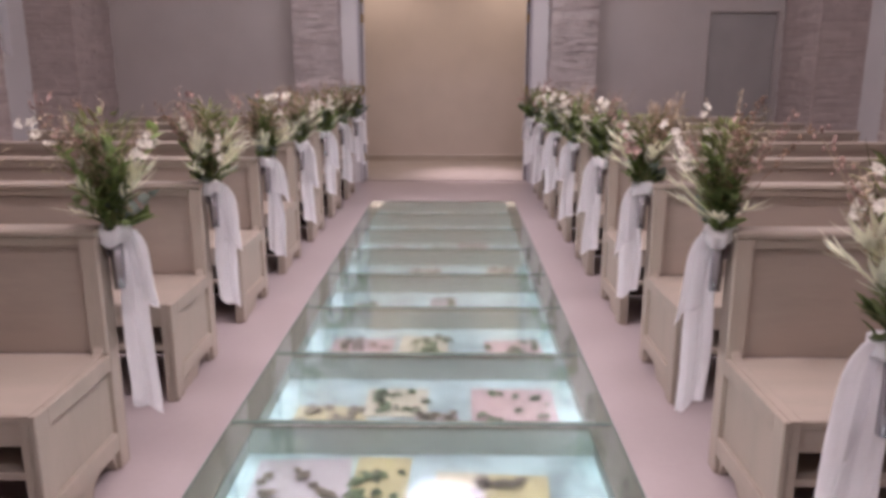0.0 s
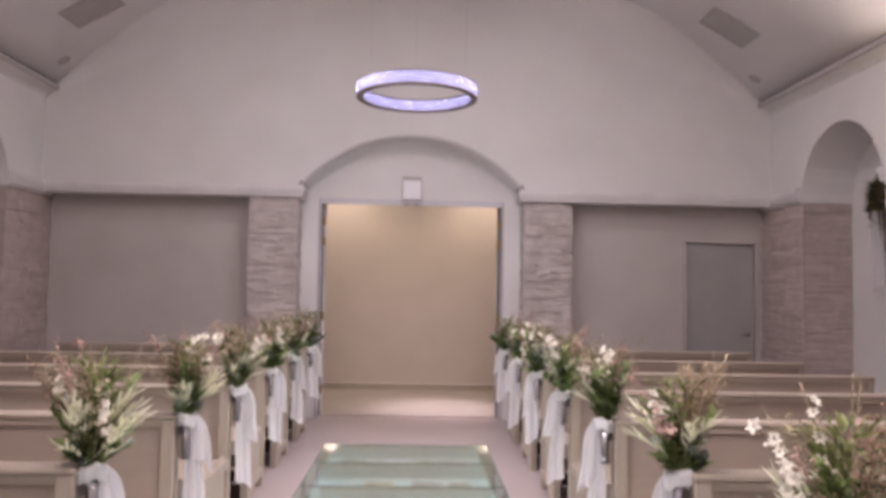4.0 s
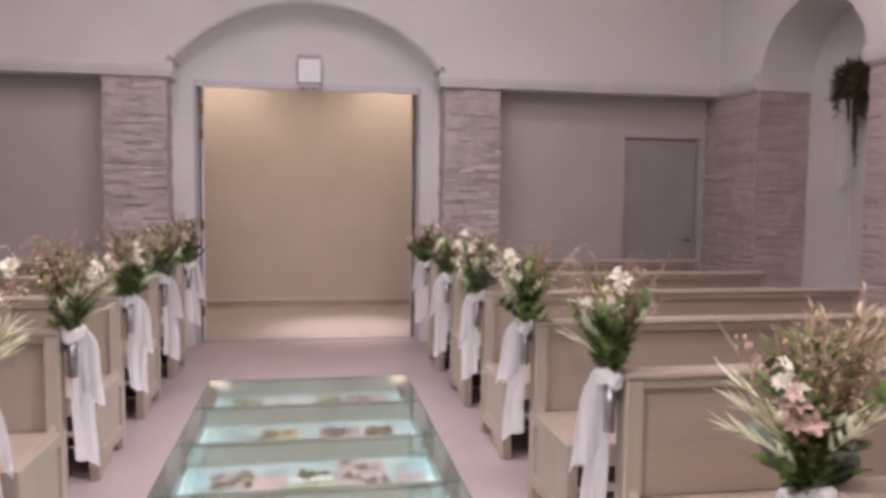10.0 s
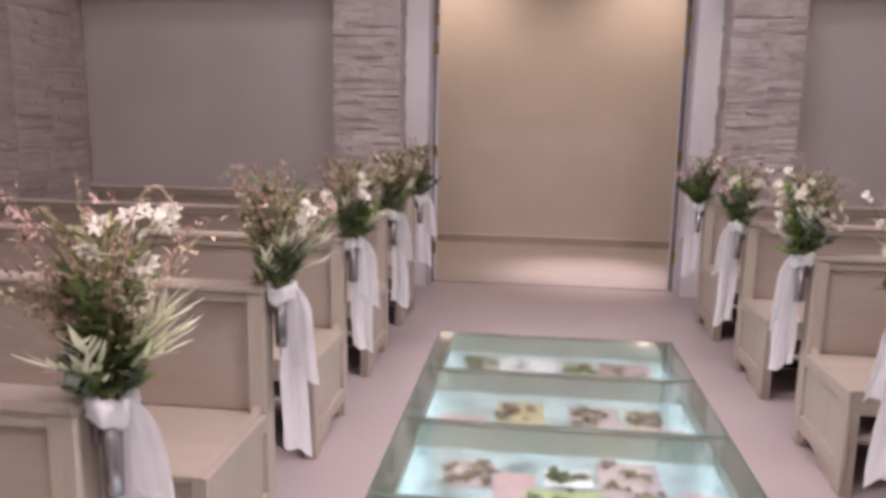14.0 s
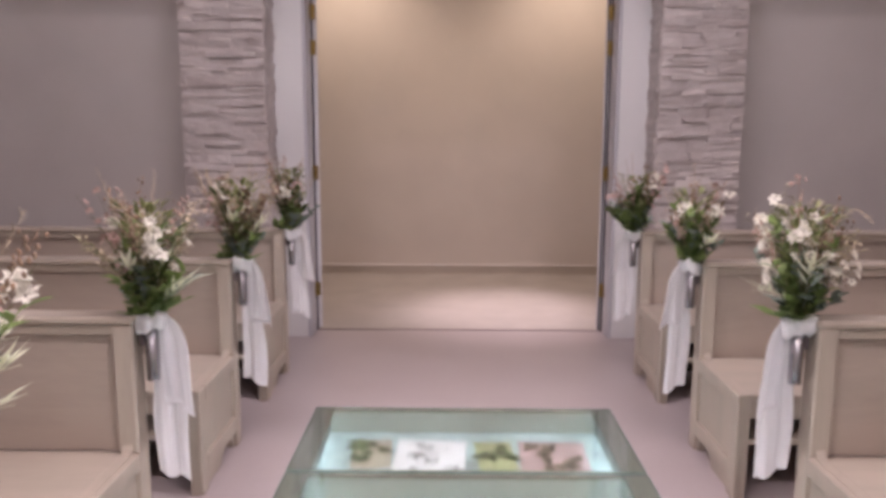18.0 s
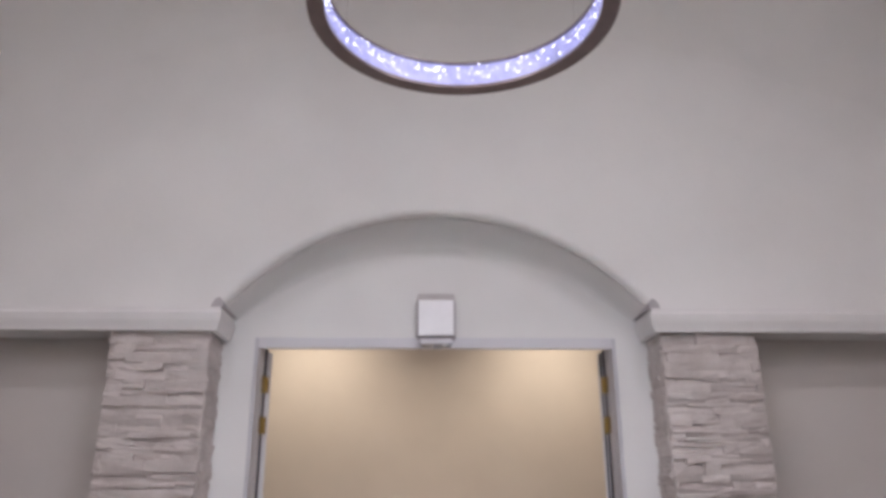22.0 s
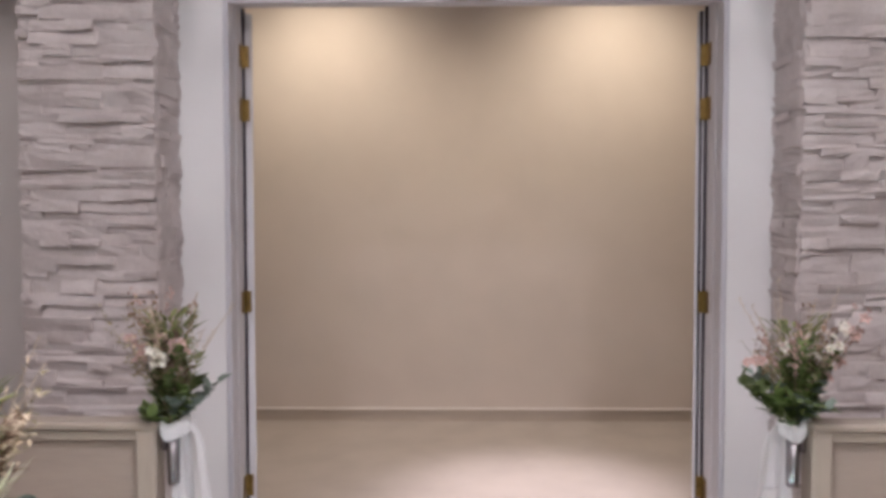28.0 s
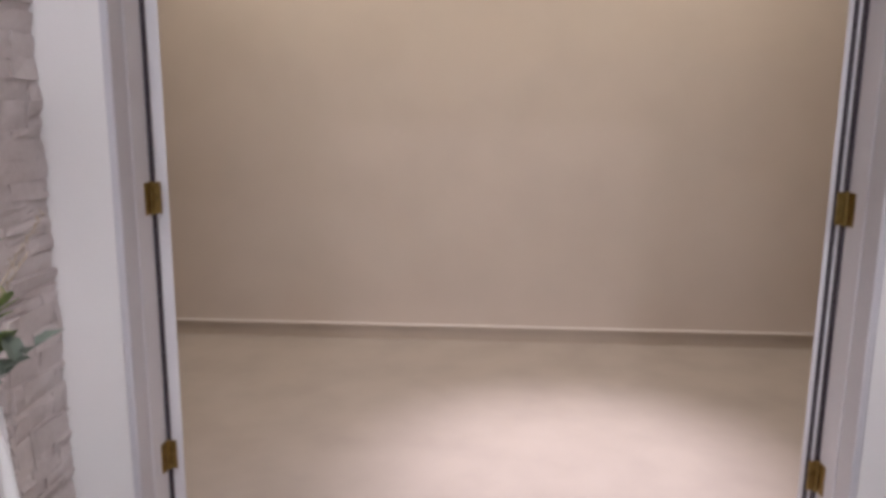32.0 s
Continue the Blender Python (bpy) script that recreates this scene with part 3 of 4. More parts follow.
# ---- double doors, frame, hinges ----
f = thing("door_1", "double door frame painted pale grey, both leaves folded open", "door")
f["kind"] = "structure"
D, T = DOOR_HALF, DOOR_TOP
for s_ in (-1, 1):
    part("casing", boxes((XC + s_ * (D + 0.002), XC + s_ * (D + 0.026), Y_WALL + 0.008, Y_WALL + 0.10, 0, T + 0.036), bevel=0.003), FRAME_GREY, f, "grey outer lining")
    part("jamb", boxes((XC + s_ * (D - 0.001), XC + s_ * (D + 0.018), Y_WALL + 0.101, 10.138, 0, T + 0.015)), FRAME_PAINT, f)
    part("seal", boxes((XC + s_ * (D - 0.012), XC + s_ * (D + 0.012), 10.139, 10.152, 0.005, T)), RUBBER, f, "dark rubber seal")
    leaf = part("door_leaf", boxes((0, -s_ * 1.06, -0.054, -0.008, 0.008, T - 0.012), bevel=0.002), LEAF_PAINT, f, "open white door leaf")
    leaf.matrix_basis = pose(XC + s_ * (D + 0.004), 10.155, 0, 0, 0, -s_ * 130)
    if s_ > 0:
        part("edge_seal", boxes((0.0002 * s_, 0.002 * s_, -0.038, -0.024, 0.01, T - 0.014)), RUBBER, leaf, "dark seal let into the leaf's edge")
    for z in (2.35, 2.10, 1.20, 0.32):
        bm = boxes((XC + s_ * (D - 0.006), XC + s_ * (D - 0.036), 10.132, 10.138, z - 0.051, z + 0.051), (XC + s_ * (D - 0.006), XC + s_ * (D - 0.0005), 10.09, 10.138, z - 0.051, z + 0.051), bevel=0.0015)
        tube(bm, [(XC + s_ * (D - 0.006), 10.132, z - 0.053), (XC + s_ * (D - 0.006), 10.132, z + 0.053)], [0.007] * 2, 10)
        part("hinge", bm, BRASS, f, "brass hinge")
part("head_casing", boxes((XC - D - 0.0015, XC + D + 0.0015, Y_WALL + 0.006, Y_WALL + 0.040, T - 0.030, T + 0.036), bevel=0.003), FRAME_PAINT, f)
part("head_jamb", boxes((XC - D, XC + D, Y_WALL + 0.101, 10.138, T + 0.004, T + 0.015)), FRAME_PAINT, f)

# ---- side door ----
f = thing("door_2", "plain grey closed service door in a painted frame", "door")
f["kind"] = "structure"
for x0, x1 in ((3.152, 3.187), (4.03, 4.053)):
    part("door_frame", boxes((x0, x1, Y_WALL - 0.016, Y_WALL + 0.05, 0, 2.193), bevel=0.003), RECESS_PAINT, f)
part("door_frame", boxes((3.187, 4.03, Y_WALL - 0.015, Y_WALL + 0.05, 2.158, 2.193), bevel=0.003), RECESS_PAINT, f)
part("door_leaf", boxes((3.19, 4.027, Y_WALL + 0.03, Y_WALL + 0.07, 0.006, 2.154), bevel=0.003), GREY_DOOR, f)
bm = lathe([(0.0, 0), (0.026, 0), (0.026, 0.008), (0.0, 0.010)], 16)
bmesh.ops.rotate(bm, verts=bm.verts, matrix=Matrix.Rotation(radians(90), 3, "X"))
bmesh.ops.translate(bm, verts=bm.verts, vec=(3.955, Y_WALL + 0.03, 1.06))
tube(bm, [(3.955, Y_WALL + 0.03, 1.06), (3.955, Y_WALL - 0.02, 1.06), (3.94, Y_WALL - 0.03, 1.06), (3.85, Y_WALL - 0.03, 1.06)], [0.010, 0.010, 0.010, 0.009], 8)
part("lever_handle", bm, BRONZE, f, "dark metal lever handle")

# ---- emergency light over the doors ----
sg = thing("emergency_light", "white emergency light box fixed above the double doors", "emergency light")
part("housing", boxes((-0.262, -0.034, 9.935, Y_WALL + 0.019, 2.625, 2.893), bevel=0.004), SIGN_DARK, sg, "grey back housing")
part("frame", boxes((-0.268, -0.028, 9.90, 9.934, 2.598, 2.842), bevel=0.005), SIGN_EDGE, sg, "grey cover frame")
part("cover", boxes((-0.259, -0.037, 9.872, 9.899, 2.612, 2.838), bevel=0.006), SIGN, sg, "white front cover")
part("lamp_holder", boxes((-0.250, -0.046, 9.885, 9.933, 2.560, 2.597), bevel=0.008), FRAME_PAINT, sg, "pale lamp holder under the cover")
for x in (-0.20, -0.096):
    bm = lathe([(0.0, 2.542), (0.022, 2.544), (0.032, 2.550), (0.034, 2.5595)], 14)
    bmesh.ops.translate(bm, verts=bm.verts, vec=(x, 9.912, 0))
    part("lamp_lens", bm, SIGN_DARK, sg, "small dark lens")

# ---- ceiling vents, downlights ----
for vx in (-3.44, 3.16):
    slope = math.atan2(vault(vx + 0.05) - vault(vx - 0.05), 0.1)
    v = thing("ceiling_vent", "grey square air vent set in the sloping ceiling", "vent", "ceiling vents", pose(vx, 8.60, vault(vx) - 0.012, 0, -math.degrees(slope), 0))
    part("backing", boxes((-0.25, 0.25, -0.20, 0.20, 0.006, 0.011)), SIGN_DARK, v)
    for a in ((-0.275, -0.25, -0.225, 0.225), (0.25, 0.275, -0.225, 0.225), (-0.25, 0.25, -0.225, -0.20), (-0.25, 0.25, 0.20, 0.225)):
        part("frame", boxes((*a, -0.008, 0.012), bevel=0.002), VENT, v)
    for k in range(9):
        y = -0.176 + 0.044 * k
        part("slat", prism([(y - 0.018, 0.004), (y + 0.012, -0.006), (y + 0.018, -0.003), (y - 0.012, 0.006)], "x", -0.25, 0.25), VENT, v)


def downlight(x, y, size, lit):
    slope = math.atan2(vault(x + 0.05) - vault(x - 0.05), 0.1)
    o = thing("downlight", "small round lit downlight recessed in the ceiling" if lit else "small round unlit downlight recessed in the ceiling", "downlight", "ceiling downlights", pose(x, y, vault(x) - 0.006, 0, -math.degrees(slope), 0))
    part("trim_ring", lathe([(size, 0.006), (size, -0.004), (size * 0.82, -0.006), (size * 0.74, 0.004)], 24), MOULDING if lit else VENT, o)
    part("lens", lathe([(size * 0.75, 0.003), (0.001, 0.002)], 24), SPOT_GLOW if lit else SIGN_DARK, o)


for side in (-1, 1):
    downlight(XC + side * 3.86, 9.23, 0.07, False)
    for y in LAMP_ROWS:
        downlight(XC + side * LAMP_X, y, 0.075, True)
    for y in AISLE_SPOTS:
        downlight(XC + side * SPOT_X, y, 0.05, True)
downlight(-1.55, 9.5, 0.03, True)
for x in (-2.47, 2.1):
    o = thing("smoke_detector", "small round detector on the ceiling", "detector", "ceiling detectors", pose(x, 8.7, vault(x) - 0.002))
    part("body", lathe([(0.03, 0.012), (0.03, -0.012), (0.018, -0.028), (0.001, -0.03)], 16), VENT, o)

# ---- wall sconces ----
for side, y in [(s_, (far + near) / 2) for s_ in (-1, 1) for far, near in PIERS[1:5]]:
    x = XC + side * HALF
    sc = thing("wall_sconce", "half-bowl plaster uplighter with a warm glow, fixed on the pier", "sconce", "wall sconces", pose(x, y, 2.925, 0, 0, 90 if side > 0 else -90))
    bm = lathe([(0.02, -0.078), (0.09, -0.072), (0.155, -0.048), (0.205, -0.020), (0.232, 0.0), (0.222, 0.0), (0.196, -0.016), (0.15, -0.038), (0.085, -0.058), (0.02, -0.064)], 20, 0, math.pi)
    part("bowl", bm, SCONCE, sc, smooth=True)
    bm = lathe([(0.0, -0.055), (0.022, -0.048), (0.028, -0.036), (0.022, -0.026), (0.0, -0.022)], 12)
    bmesh.ops.translate(bm, verts=bm.verts, vec=(0, 0.10, 0.012))
    part("bulb", bm, BULB, sc, "glowing warm bulb", True)
    lamp("sconce_light", "POINT", pose(x - side * 0.13, y, 2.955), 1.9, (1.0, 0.84, 0.50), 0.06)
    lamp("sconce_uplight", "SPOT", look((x - side * 0.19, y, 2.93), (x - side * 1.5, y, 4.3)), 40, (1.0, 0.90, 0.78), 0.05, spot=104, blend=1.0)

# ---- flowers ----
GREEN = mat("green_leaf", (0.205, 0.285, 0.095), 0.5, scale=20, vary=0.15, grain=120, bump=0.3, depth=0.002, random_ob=0.4, tint=(0.115, 0.165, 0.055))
FOLIAGE = mat("small_foliage", (0.26, 0.29, 0.12), 0.55, scale=20, vary=0.15, grain=120, bump=0.2, depth=0.002, island=0.5, tint=(0.15, 0.17, 0.065))
EUCALYPT = mat("eucalyptus_leaf", (0.24, 0.30, 0.25), 0.6, scale=20, vary=0.12, grain=120, bump=0.2, depth=0.002, random_ob=0.25)
SILVER = mat("silver_leaf", (0.90, 0.90, 0.70), 0.7, scale=20, vary=0.10, grain=160, bump=0.3, depth=0.002, random_ob=0.12)
WHITE_PETAL = mat("white_petal", (0.82, 0.785, 0.69), 0.65, scale=20, vary=0.06, grain=120, bump=0.2, depth=0.002, random_ob=0.08)
PINK_PETAL = mat("pink_petal", (0.60, 0.41, 0.36), 0.65, scale=20, vary=0.15, grain=120, bump=0.2, depth=0.002, random_ob=0.2)
BUD = mat("brown_bud", (0.33, 0.22, 0.15), 0.7, scale=20, vary=0.2, island=0.4)
DUSKY = mat("dusky_leaf", (0.20, 0.13, 0.085), 0.6, scale=20, vary=0.2, grain=120, bump=0.2, depth=0.002, random_ob=0.3)
ROSE = mat("rosy_bud", (0.52, 0.355, 0.30), 0.7, scale=20, vary=0.2, island=0.3)
FILLER = mat("cream_filler", (0.44, 0.385, 0.25), 0.75, scale=20, vary=0.15, island=0.3)
DRY = mat("dry_grass", (0.58, 0.475, 0.34), 0.8, scale=20, vary=0.15, island=0.25)
STEM = mat("stem", (0.13, 0.13, 0.05), 0.7, scale=20, vary=0.2, island=0.3)
CENTRE = mat("flower_centre", (0.35, 0.27, 0.06), 0.8, scale=20, vary=0.2)

for leaf_mat, share in ((GREEN, 0.35), (FOLIAGE, 0.35), (EUCALYPT, 0.25), (SILVER, 0.25), (WHITE_PETAL, 0.25), (PINK_PETAL, 0.25), (FILLER, 0.3), (DUSKY, 0.25)):
    t_ = leaf_mat.node_tree
    thin, blend_ = t_.nodes.new("ShaderNodeBsdfTranslucent"), t_.nodes.new("ShaderNodeMixShader")
    p_ = t_.nodes["Principled BSDF"]
    t_.links.new(p_.inputs["Base Color"].links[0].from_socket, thin.inputs["Color"])
    blend_.inputs["Fac"].default_value = share
    t_.links.new(p_.outputs[0], blend_.inputs[1])
    t_.links.new(thin.outputs[0], blend_.inputs[2])
    t_.links.new(blend_.outputs[0], t_.nodes["Material Output"].inputs["Surface"])


def leaf_into(bm, base, way, length, width, up=(0, 0, 1), curl=0.25, fold=0.25, lobes=0.0, steps=5):
    """One leaf with a midrib fold and a curled tip."""
    way = Vector(way).normalized()
    side = way.cross(Vector(up))
    side = side.normalized() if side.length > 1e-3 else way.orthogonal().normalized()
    nor = side.cross(way).normalized()
    base, rows = Vector(base), []
    for i in range(steps + 1):
        t = i / steps
        w = width * math.sin(math.pi * min(0.06 + 0.94 * t ** 0.8, 1)) * (1 + lobes * (0.5 if i % 2 else -0.5))
        c = base + way * length * t - nor * curl * length * t * t
        rows.append([bm.verts.new(c - side * w / 2 + nor * fold * w), bm.verts.new(c), bm.verts.new(c + side * w / 2 + nor * fold * w)])
    for a, b in zip(rows, rows[1:]):
        bm.faces.new((a[0], a[1], b[1], b[0]))
        bm.faces.new((a[1], a[2], b[2], b[1]))


def ball_into(bm, at, r, squash=1.0, sides=6):
    g = bmesh.ops.create_icosphere(bm, subdivisions=1, radius=r)
    for v in g["verts"]:
        v.co = Vector(at) + Vector((v.co.x, v.co.y, v.co.z * squash))


def blossom_mesh(kind, rng):
    bm = bmesh.new()
    petals = {"daisy": 5, "wax": 6, "round": 8}[kind]
    size = {"daisy": 0.023, "wax": 0.017, "round": 0.024}[kind]
    for layer in range(2 if kind == "round" else 1):
        for k in range(petals):
            a = 2 * math.pi * (k + 0.5 * layer) / petals + rng.uniform(-0.15, 0.15)
            lift = 0.35 + 0.5 * layer + rng.uniform(-0.1, 0.15)
            leaf_into(bm, (0.003 * math.cos(a), 0.003 * math.sin(a), 0.002 * layer), (math.cos(a), math.sin(a), lift), size * (1 - 0.2 * layer), size * 0.75, curl=0.3, fold=0.2, steps=3)
    return bm


brng = random.Random(11)
BLOSSOMS = [mesh_of("blossom", blossom_mesh(k, brng), WHITE_PETAL) for k in ("daisy", "wax", "round", "wax")]
PINKS = [mesh_of("blossom", blossom_mesh(k, brng), PINK_PETAL) for k in ("wax", "daisy", "wax")]
bm = bmesh.new()
ball_into(bm, (0, 0, 0.003), 0.0055, 0.7)
CENTRE_MESH = mesh_of("flower_centre", bm, CENTRE)


def drape(path, widths, turn, folds, hem, depth, ph, nx=14, thick=0.0012):
    """A soft sheet of cloth that hangs along path; turn is the way its width lies in plan, hem how much lower one end of its lower edge falls."""
    bm, grid, last = bmesh.new(), [], len(path) - 1
    for i, (p, w) in enumerate(zip(path, widths)):
        t = i / last
        ang = turn + 0.25 * math.sin(ph + 1.7 * t)
        row = []
        for j in range(nx + 1):
            u = j / nx - 0.5
            d = depth * (0.35 + 0.65 * t) * (math.sin(u * folds * 6.28 + ph + 0.8 * t) + 0.4 * math.sin(u * folds * 13.1 + 2 * ph - 1.1 * t))
            row.append(bm.verts.new((p[0] + u * w * math.cos(ang) - d * math.sin(ang), p[1] + u * w * math.sin(ang) + d * math.cos(ang), p[2] - hem * u * t ** 2 + 0.006 * t * math.sin(7 * u + ph))))
        grid.append(row)
    for a, b in zip(grid, grid[1:]):
        for j in range(nx):
            bm.faces.new((a[j], a[j + 1], b[j + 1], b[j]))
    bmesh.ops.solidify(bm, geom=bm.faces[:], thickness=thick)
    return bm


def flower_stand(x, y, side, seed, plume=False, white=0.5, leafy=False, tall=1.0, dusky=False, spikes=6, bloom=(0.28, 0.46, 0.5, 1.6), arches=(), ivy=0, heads=(4, 7)):
    rng = random.Random(seed)
    aisle = -side
    words = "white and green bouquet with dry plumes" if plume else ("white and green bouquet" if white > 0.5 else "cream, brown and green bouquet")
    st = thing("flower_stand", words + " tied to a pew end", "flower arrangement", "bouquets on the pew ends", pose(x, y, 0.90))
    part("vase", lathe([(0.0, -0.215), (0.020, -0.215), (0.021, -0.205), (0.0225, 0.0), (0.020, 0.0), (0.019, -0.14)], 20), CHROME, st, "polished steel tube", True)
    part("bracket", boxes((side * 0.022, side * 0.036, -0.012, 0.012, -0.10, -0.03), bevel=0.002), BRONZE, st, "dark metal clip")
    # chiffon: a crumpled collar round the tube's mouth, a puffed short tail and a long one
    bm = bmesh.new()
    n = 28
    rings = []
    for i in range(n):
        a = 2 * math.pi * i / n
        rr = 0.043 + 0.006 * math.sin(3 * a + seed) + 0.005 * math.sin(7 * a + 2 * seed)
        dz = 0.010 * math.sin(2 * a + seed) + 0.004 * math.sin(5 * a)
        rings.append([bm.verts.new(((rr + d + 0.003 * math.sin(9 * a + 80 * z)) * math.cos(a), (rr + d) * math.sin(a), z + dz)) for d, z in ((-0.014, -0.046), (-0.004, -0.050), (0.008, -0.038), (0.004, -0.026), (0.012, -0.012), (0.010, 0.006), (-0.002, 0.014), (-0.012, 0.010))])
    for i in range(n):
        a, b = rings[i], rings[(i + 1) % n]
        for j in range(7):
            bm.faces.new((a[j], b[j], b[j + 1], a[j + 1]))
    part("ribbon_knot", bm, CLOTH, st, "white chiffon knot", True)
    ph = rng.uniform(0, 6.28)
    fall, short = rng.uniform(0.52, 0.63), rng.uniform(0.24, 0.34)
    if y < 2.7:
        fall += 0.09
    path, widths = [], []
    for i in range(15):
        t = i / 14
        path.append((aisle * (0.018 + 0.022 * math.sin(1.6 * t) + 0.006 * math.sin(7 * t + ph)), 0.036 + 0.010 * math.sin(3 * t + ph), -0.012 - fall * t))
        widths.append(0.062 + 0.045 * min(t * 1.6, 1) + 0.008 * math.sin(5 * t + ph))
    part("ribbon_tail", drape(path, widths, 0.25 * aisle, 1.5, 0.05 * aisle, 0.010, ph), CLOTH, st, smooth=True)
    path, widths = [], []
    for i in range(13):
        t = i / 12
        out = math.sin(min(t * 3.2, 1.0) * math.pi / 2)
        path.append((aisle * (0.026 + 0.040 * out + 0.014 * t), 0.006 + 0.012 * t, 0.006 + 0.010 * math.sin(min(t * 4, 1) * math.pi) - short * t))
        widths.append(0.055 + 0.020 * out + 0.045 * t + 0.006 * math.sin(6 * t + ph))
    part("ribbon_tail", drape(path, widths, -0.35 * aisle, 1.3, rng.uniform(0.03, 0.09) * aisle, 0.011, ph + 2), CLOTH, st, smooth=True)

    # the bouquet, sprig by sprig
    def way(spread, up):
        a = rng.uniform(0, 2 * math.pi)
        return Vector((spread * math.cos(a) - aisle * 0.06, spread * math.sin(a), up)).normalized()

    def sprig(tilt, length, toward=None, wobble=0.9):
        """A bent stem from the tube's mouth: its points and end direction."""
        a = rng.uniform(0, 2 * math.pi) if toward is None else toward + rng.uniform(-wobble, wobble)
        t0 = radians(tilt)
        d = Vector((math.sin(t0) * math.cos(a), math.sin(t0) * math.sin(a), math.cos(t0)))
        bend = Vector((math.cos(a), math.sin(a), -0.35)) * rng.uniform(0.0, 0.18) * length
        base = Vector((rng.uniform(-0.012, 0.012), rng.uniform(-0.012, 0.012), -0.015))
        pts = [base + d * length * t + bend * t * t for t in (0, 0.25, 0.5, 0.75, 1.0)]
        return pts, (pts[-1] - pts[-2]).normalized()

    def at(pts, t):
        k = min(int(t * 4), 3)
        return pts[k].lerp(pts[k + 1], t * 4 - k)

    def stem(pts, r):
        bm = bmesh.new()
        tube(bm, pts, [r, r * 0.9, r * 0.75, r * 0.6, r * 0.4], 5, False)
        return bm

    toward_aisle = math.pi if aisle < 0 else 0.0
    front = -math.pi / 2
    away = toward_aisle + math.pi
    # leafy green branches in two clumps
    clump = rng.uniform(-2.6, -0.6)
    for k in range(15 + 6 * leafy):
        low = k % 3 == 0
        pts, d = sprig(rng.uniform(12, 46) if low else rng.uniform(3, 26), (rng.uniform(0.12, 0.20) if low else rng.uniform(0.20, 0.36)) * tall, clump if k % 2 else None, 0.9)
        bm = stem(pts, 0.0022)
        for i in range(10):
            t = 0.30 + 0.072 * i
            w = (d + way(1.1, 0.2)).normalized()
            leaf_into(bm, at(pts, min(t, 0.99)), w, rng.uniform(0.040, 0.074), rng.uniform(0.022, 0.042), curl=rng.uniform(0, 0.4), fold=0.12, steps=5)
        if dusky and k % 3 and k % 2:
            part("brown_branch", bm, DUSKY, st, "dusky brown leafy branch")
        else:
            part("green_branch", bm, GREEN, st)
    for k in range(5):
        pts, d = sprig(rng.uniform(38, 70), rng.uniform(0.07, 0.12))
        bm = stem(pts, 0.002)
        for i in range(6):
            leaf_into(bm, at(pts, 0.35 + 0.11 * i), (d + way(1.0, 0.6)).normalized(), rng.uniform(0.045, 0.07), rng.uniform(0.026, 0.042), curl=rng.uniform(0, 0.3), fold=0.12, steps=5)
        part("green_branch", bm, GREEN, st)
    # broad ivy-like leaves that lean over the aisle
    for k in range(ivy):
        pts, d = sprig(rng.uniform(16, 50), rng.uniform(0.13, 0.23), toward_aisle if k % 3 else front, 0.9)
        bm = stem(pts, 0.0022)
        for i in range(7):
            leaf_into(bm, at(pts, 0.34 + 0.1 * i), (d + way(1.0, 0.25)).normalized(), rng.uniform(0.046, 0.072), rng.uniform(0.040, 0.062), curl=rng.uniform(0, 0.3), fold=0.14, lobes=0.25, steps=5)
        part("ivy_branch", bm, GREEN if k % 2 else EUCALYPT, st, "branch of broad ivy-like leaves")
    # round grey eucalyptus
    for k in range(14 if white > 1 else 8 if white > 0.9 or dusky else 4):
        pts, d = sprig(rng.uniform(14, 52), rng.uniform(0.10, 0.30 if white > 1 else 0.20))
        bm = stem(pts, 0.002)
        for i in range(7):
            leaf_into(bm, at(pts, 0.3 + 0.098 * i), (d + way(1.3, 0.2)).normalized(), rng.uniform(0.036, 0.058), rng.uniform(0.032, 0.050), curl=0.1, fold=0.08, steps=5)
        part("eucalyptus_branch", bm, EUCALYPT, st, "grey-green eucalyptus branch")
    # fine foliage that fills an upright oval
    small = bmesh.new()
    for k in range(210 if leafy else 330):
        a, h = rng.uniform(0, 2 * math.pi), 0.36 * rng.random() ** 1.15
        wide = 0.024 + 0.27 * h * (1 - 0.9 * h)
        p = Vector((math.cos(a), math.sin(a), 0)) * wide * math.sqrt(rng.uniform(0.1, 1)) + Vector((0, 0, h * tall))
        leaf_into(small, p, Vector((math.cos(a), math.sin(a), rng.uniform(0.4, 2.2))), rng.uniform(0.03, 0.062), rng.uniform(0.009, 0.020), curl=rng.uniform(0, 0.5), steps=3)
    tagged(part("foliage", small, FOLIAGE, st), kind="stuff")
    # sprays of blossom
    for k in range(3 + int(6 * white)):
        pink = rng.random() > white + 0.4
        lo, hi, to_front, loose = bloom
        pts, d = sprig(rng.uniform(4, 30), rng.uniform(lo, hi) * tall, front if rng.random() < to_front else toward_aisle, loose)
        sp = part("blossom_spray", stem(pts, 0.0018), STEM, st, "spray of dusty pink blossom" if pink else "spray of cream white blossom")
        for i in range(rng.randint(*heads)):
            ob = new("blossom", rng.choice(PINKS if pink else BLOSSOMS))
            ob.parent = sp
            p = at(pts, rng.uniform(0.62, 0.999)) + Vector((rng.uniform(-1, 1), rng.uniform(-1, 1), rng.uniform(-0.8, 0.8))) * 0.023
            q = (d * 0.6 + way(1.0, 0.2) * 0.7 + Vector((aisle * 0.2, -0.6, 0.1))).normalized().to_track_quat("Z", "Y")
            size = rng.uniform(0.62, 1.15) * (1.18 if white > 0.8 else 1.0)
            ob.matrix_basis = Matrix.LocRotScale(p, q, (size, size, size))
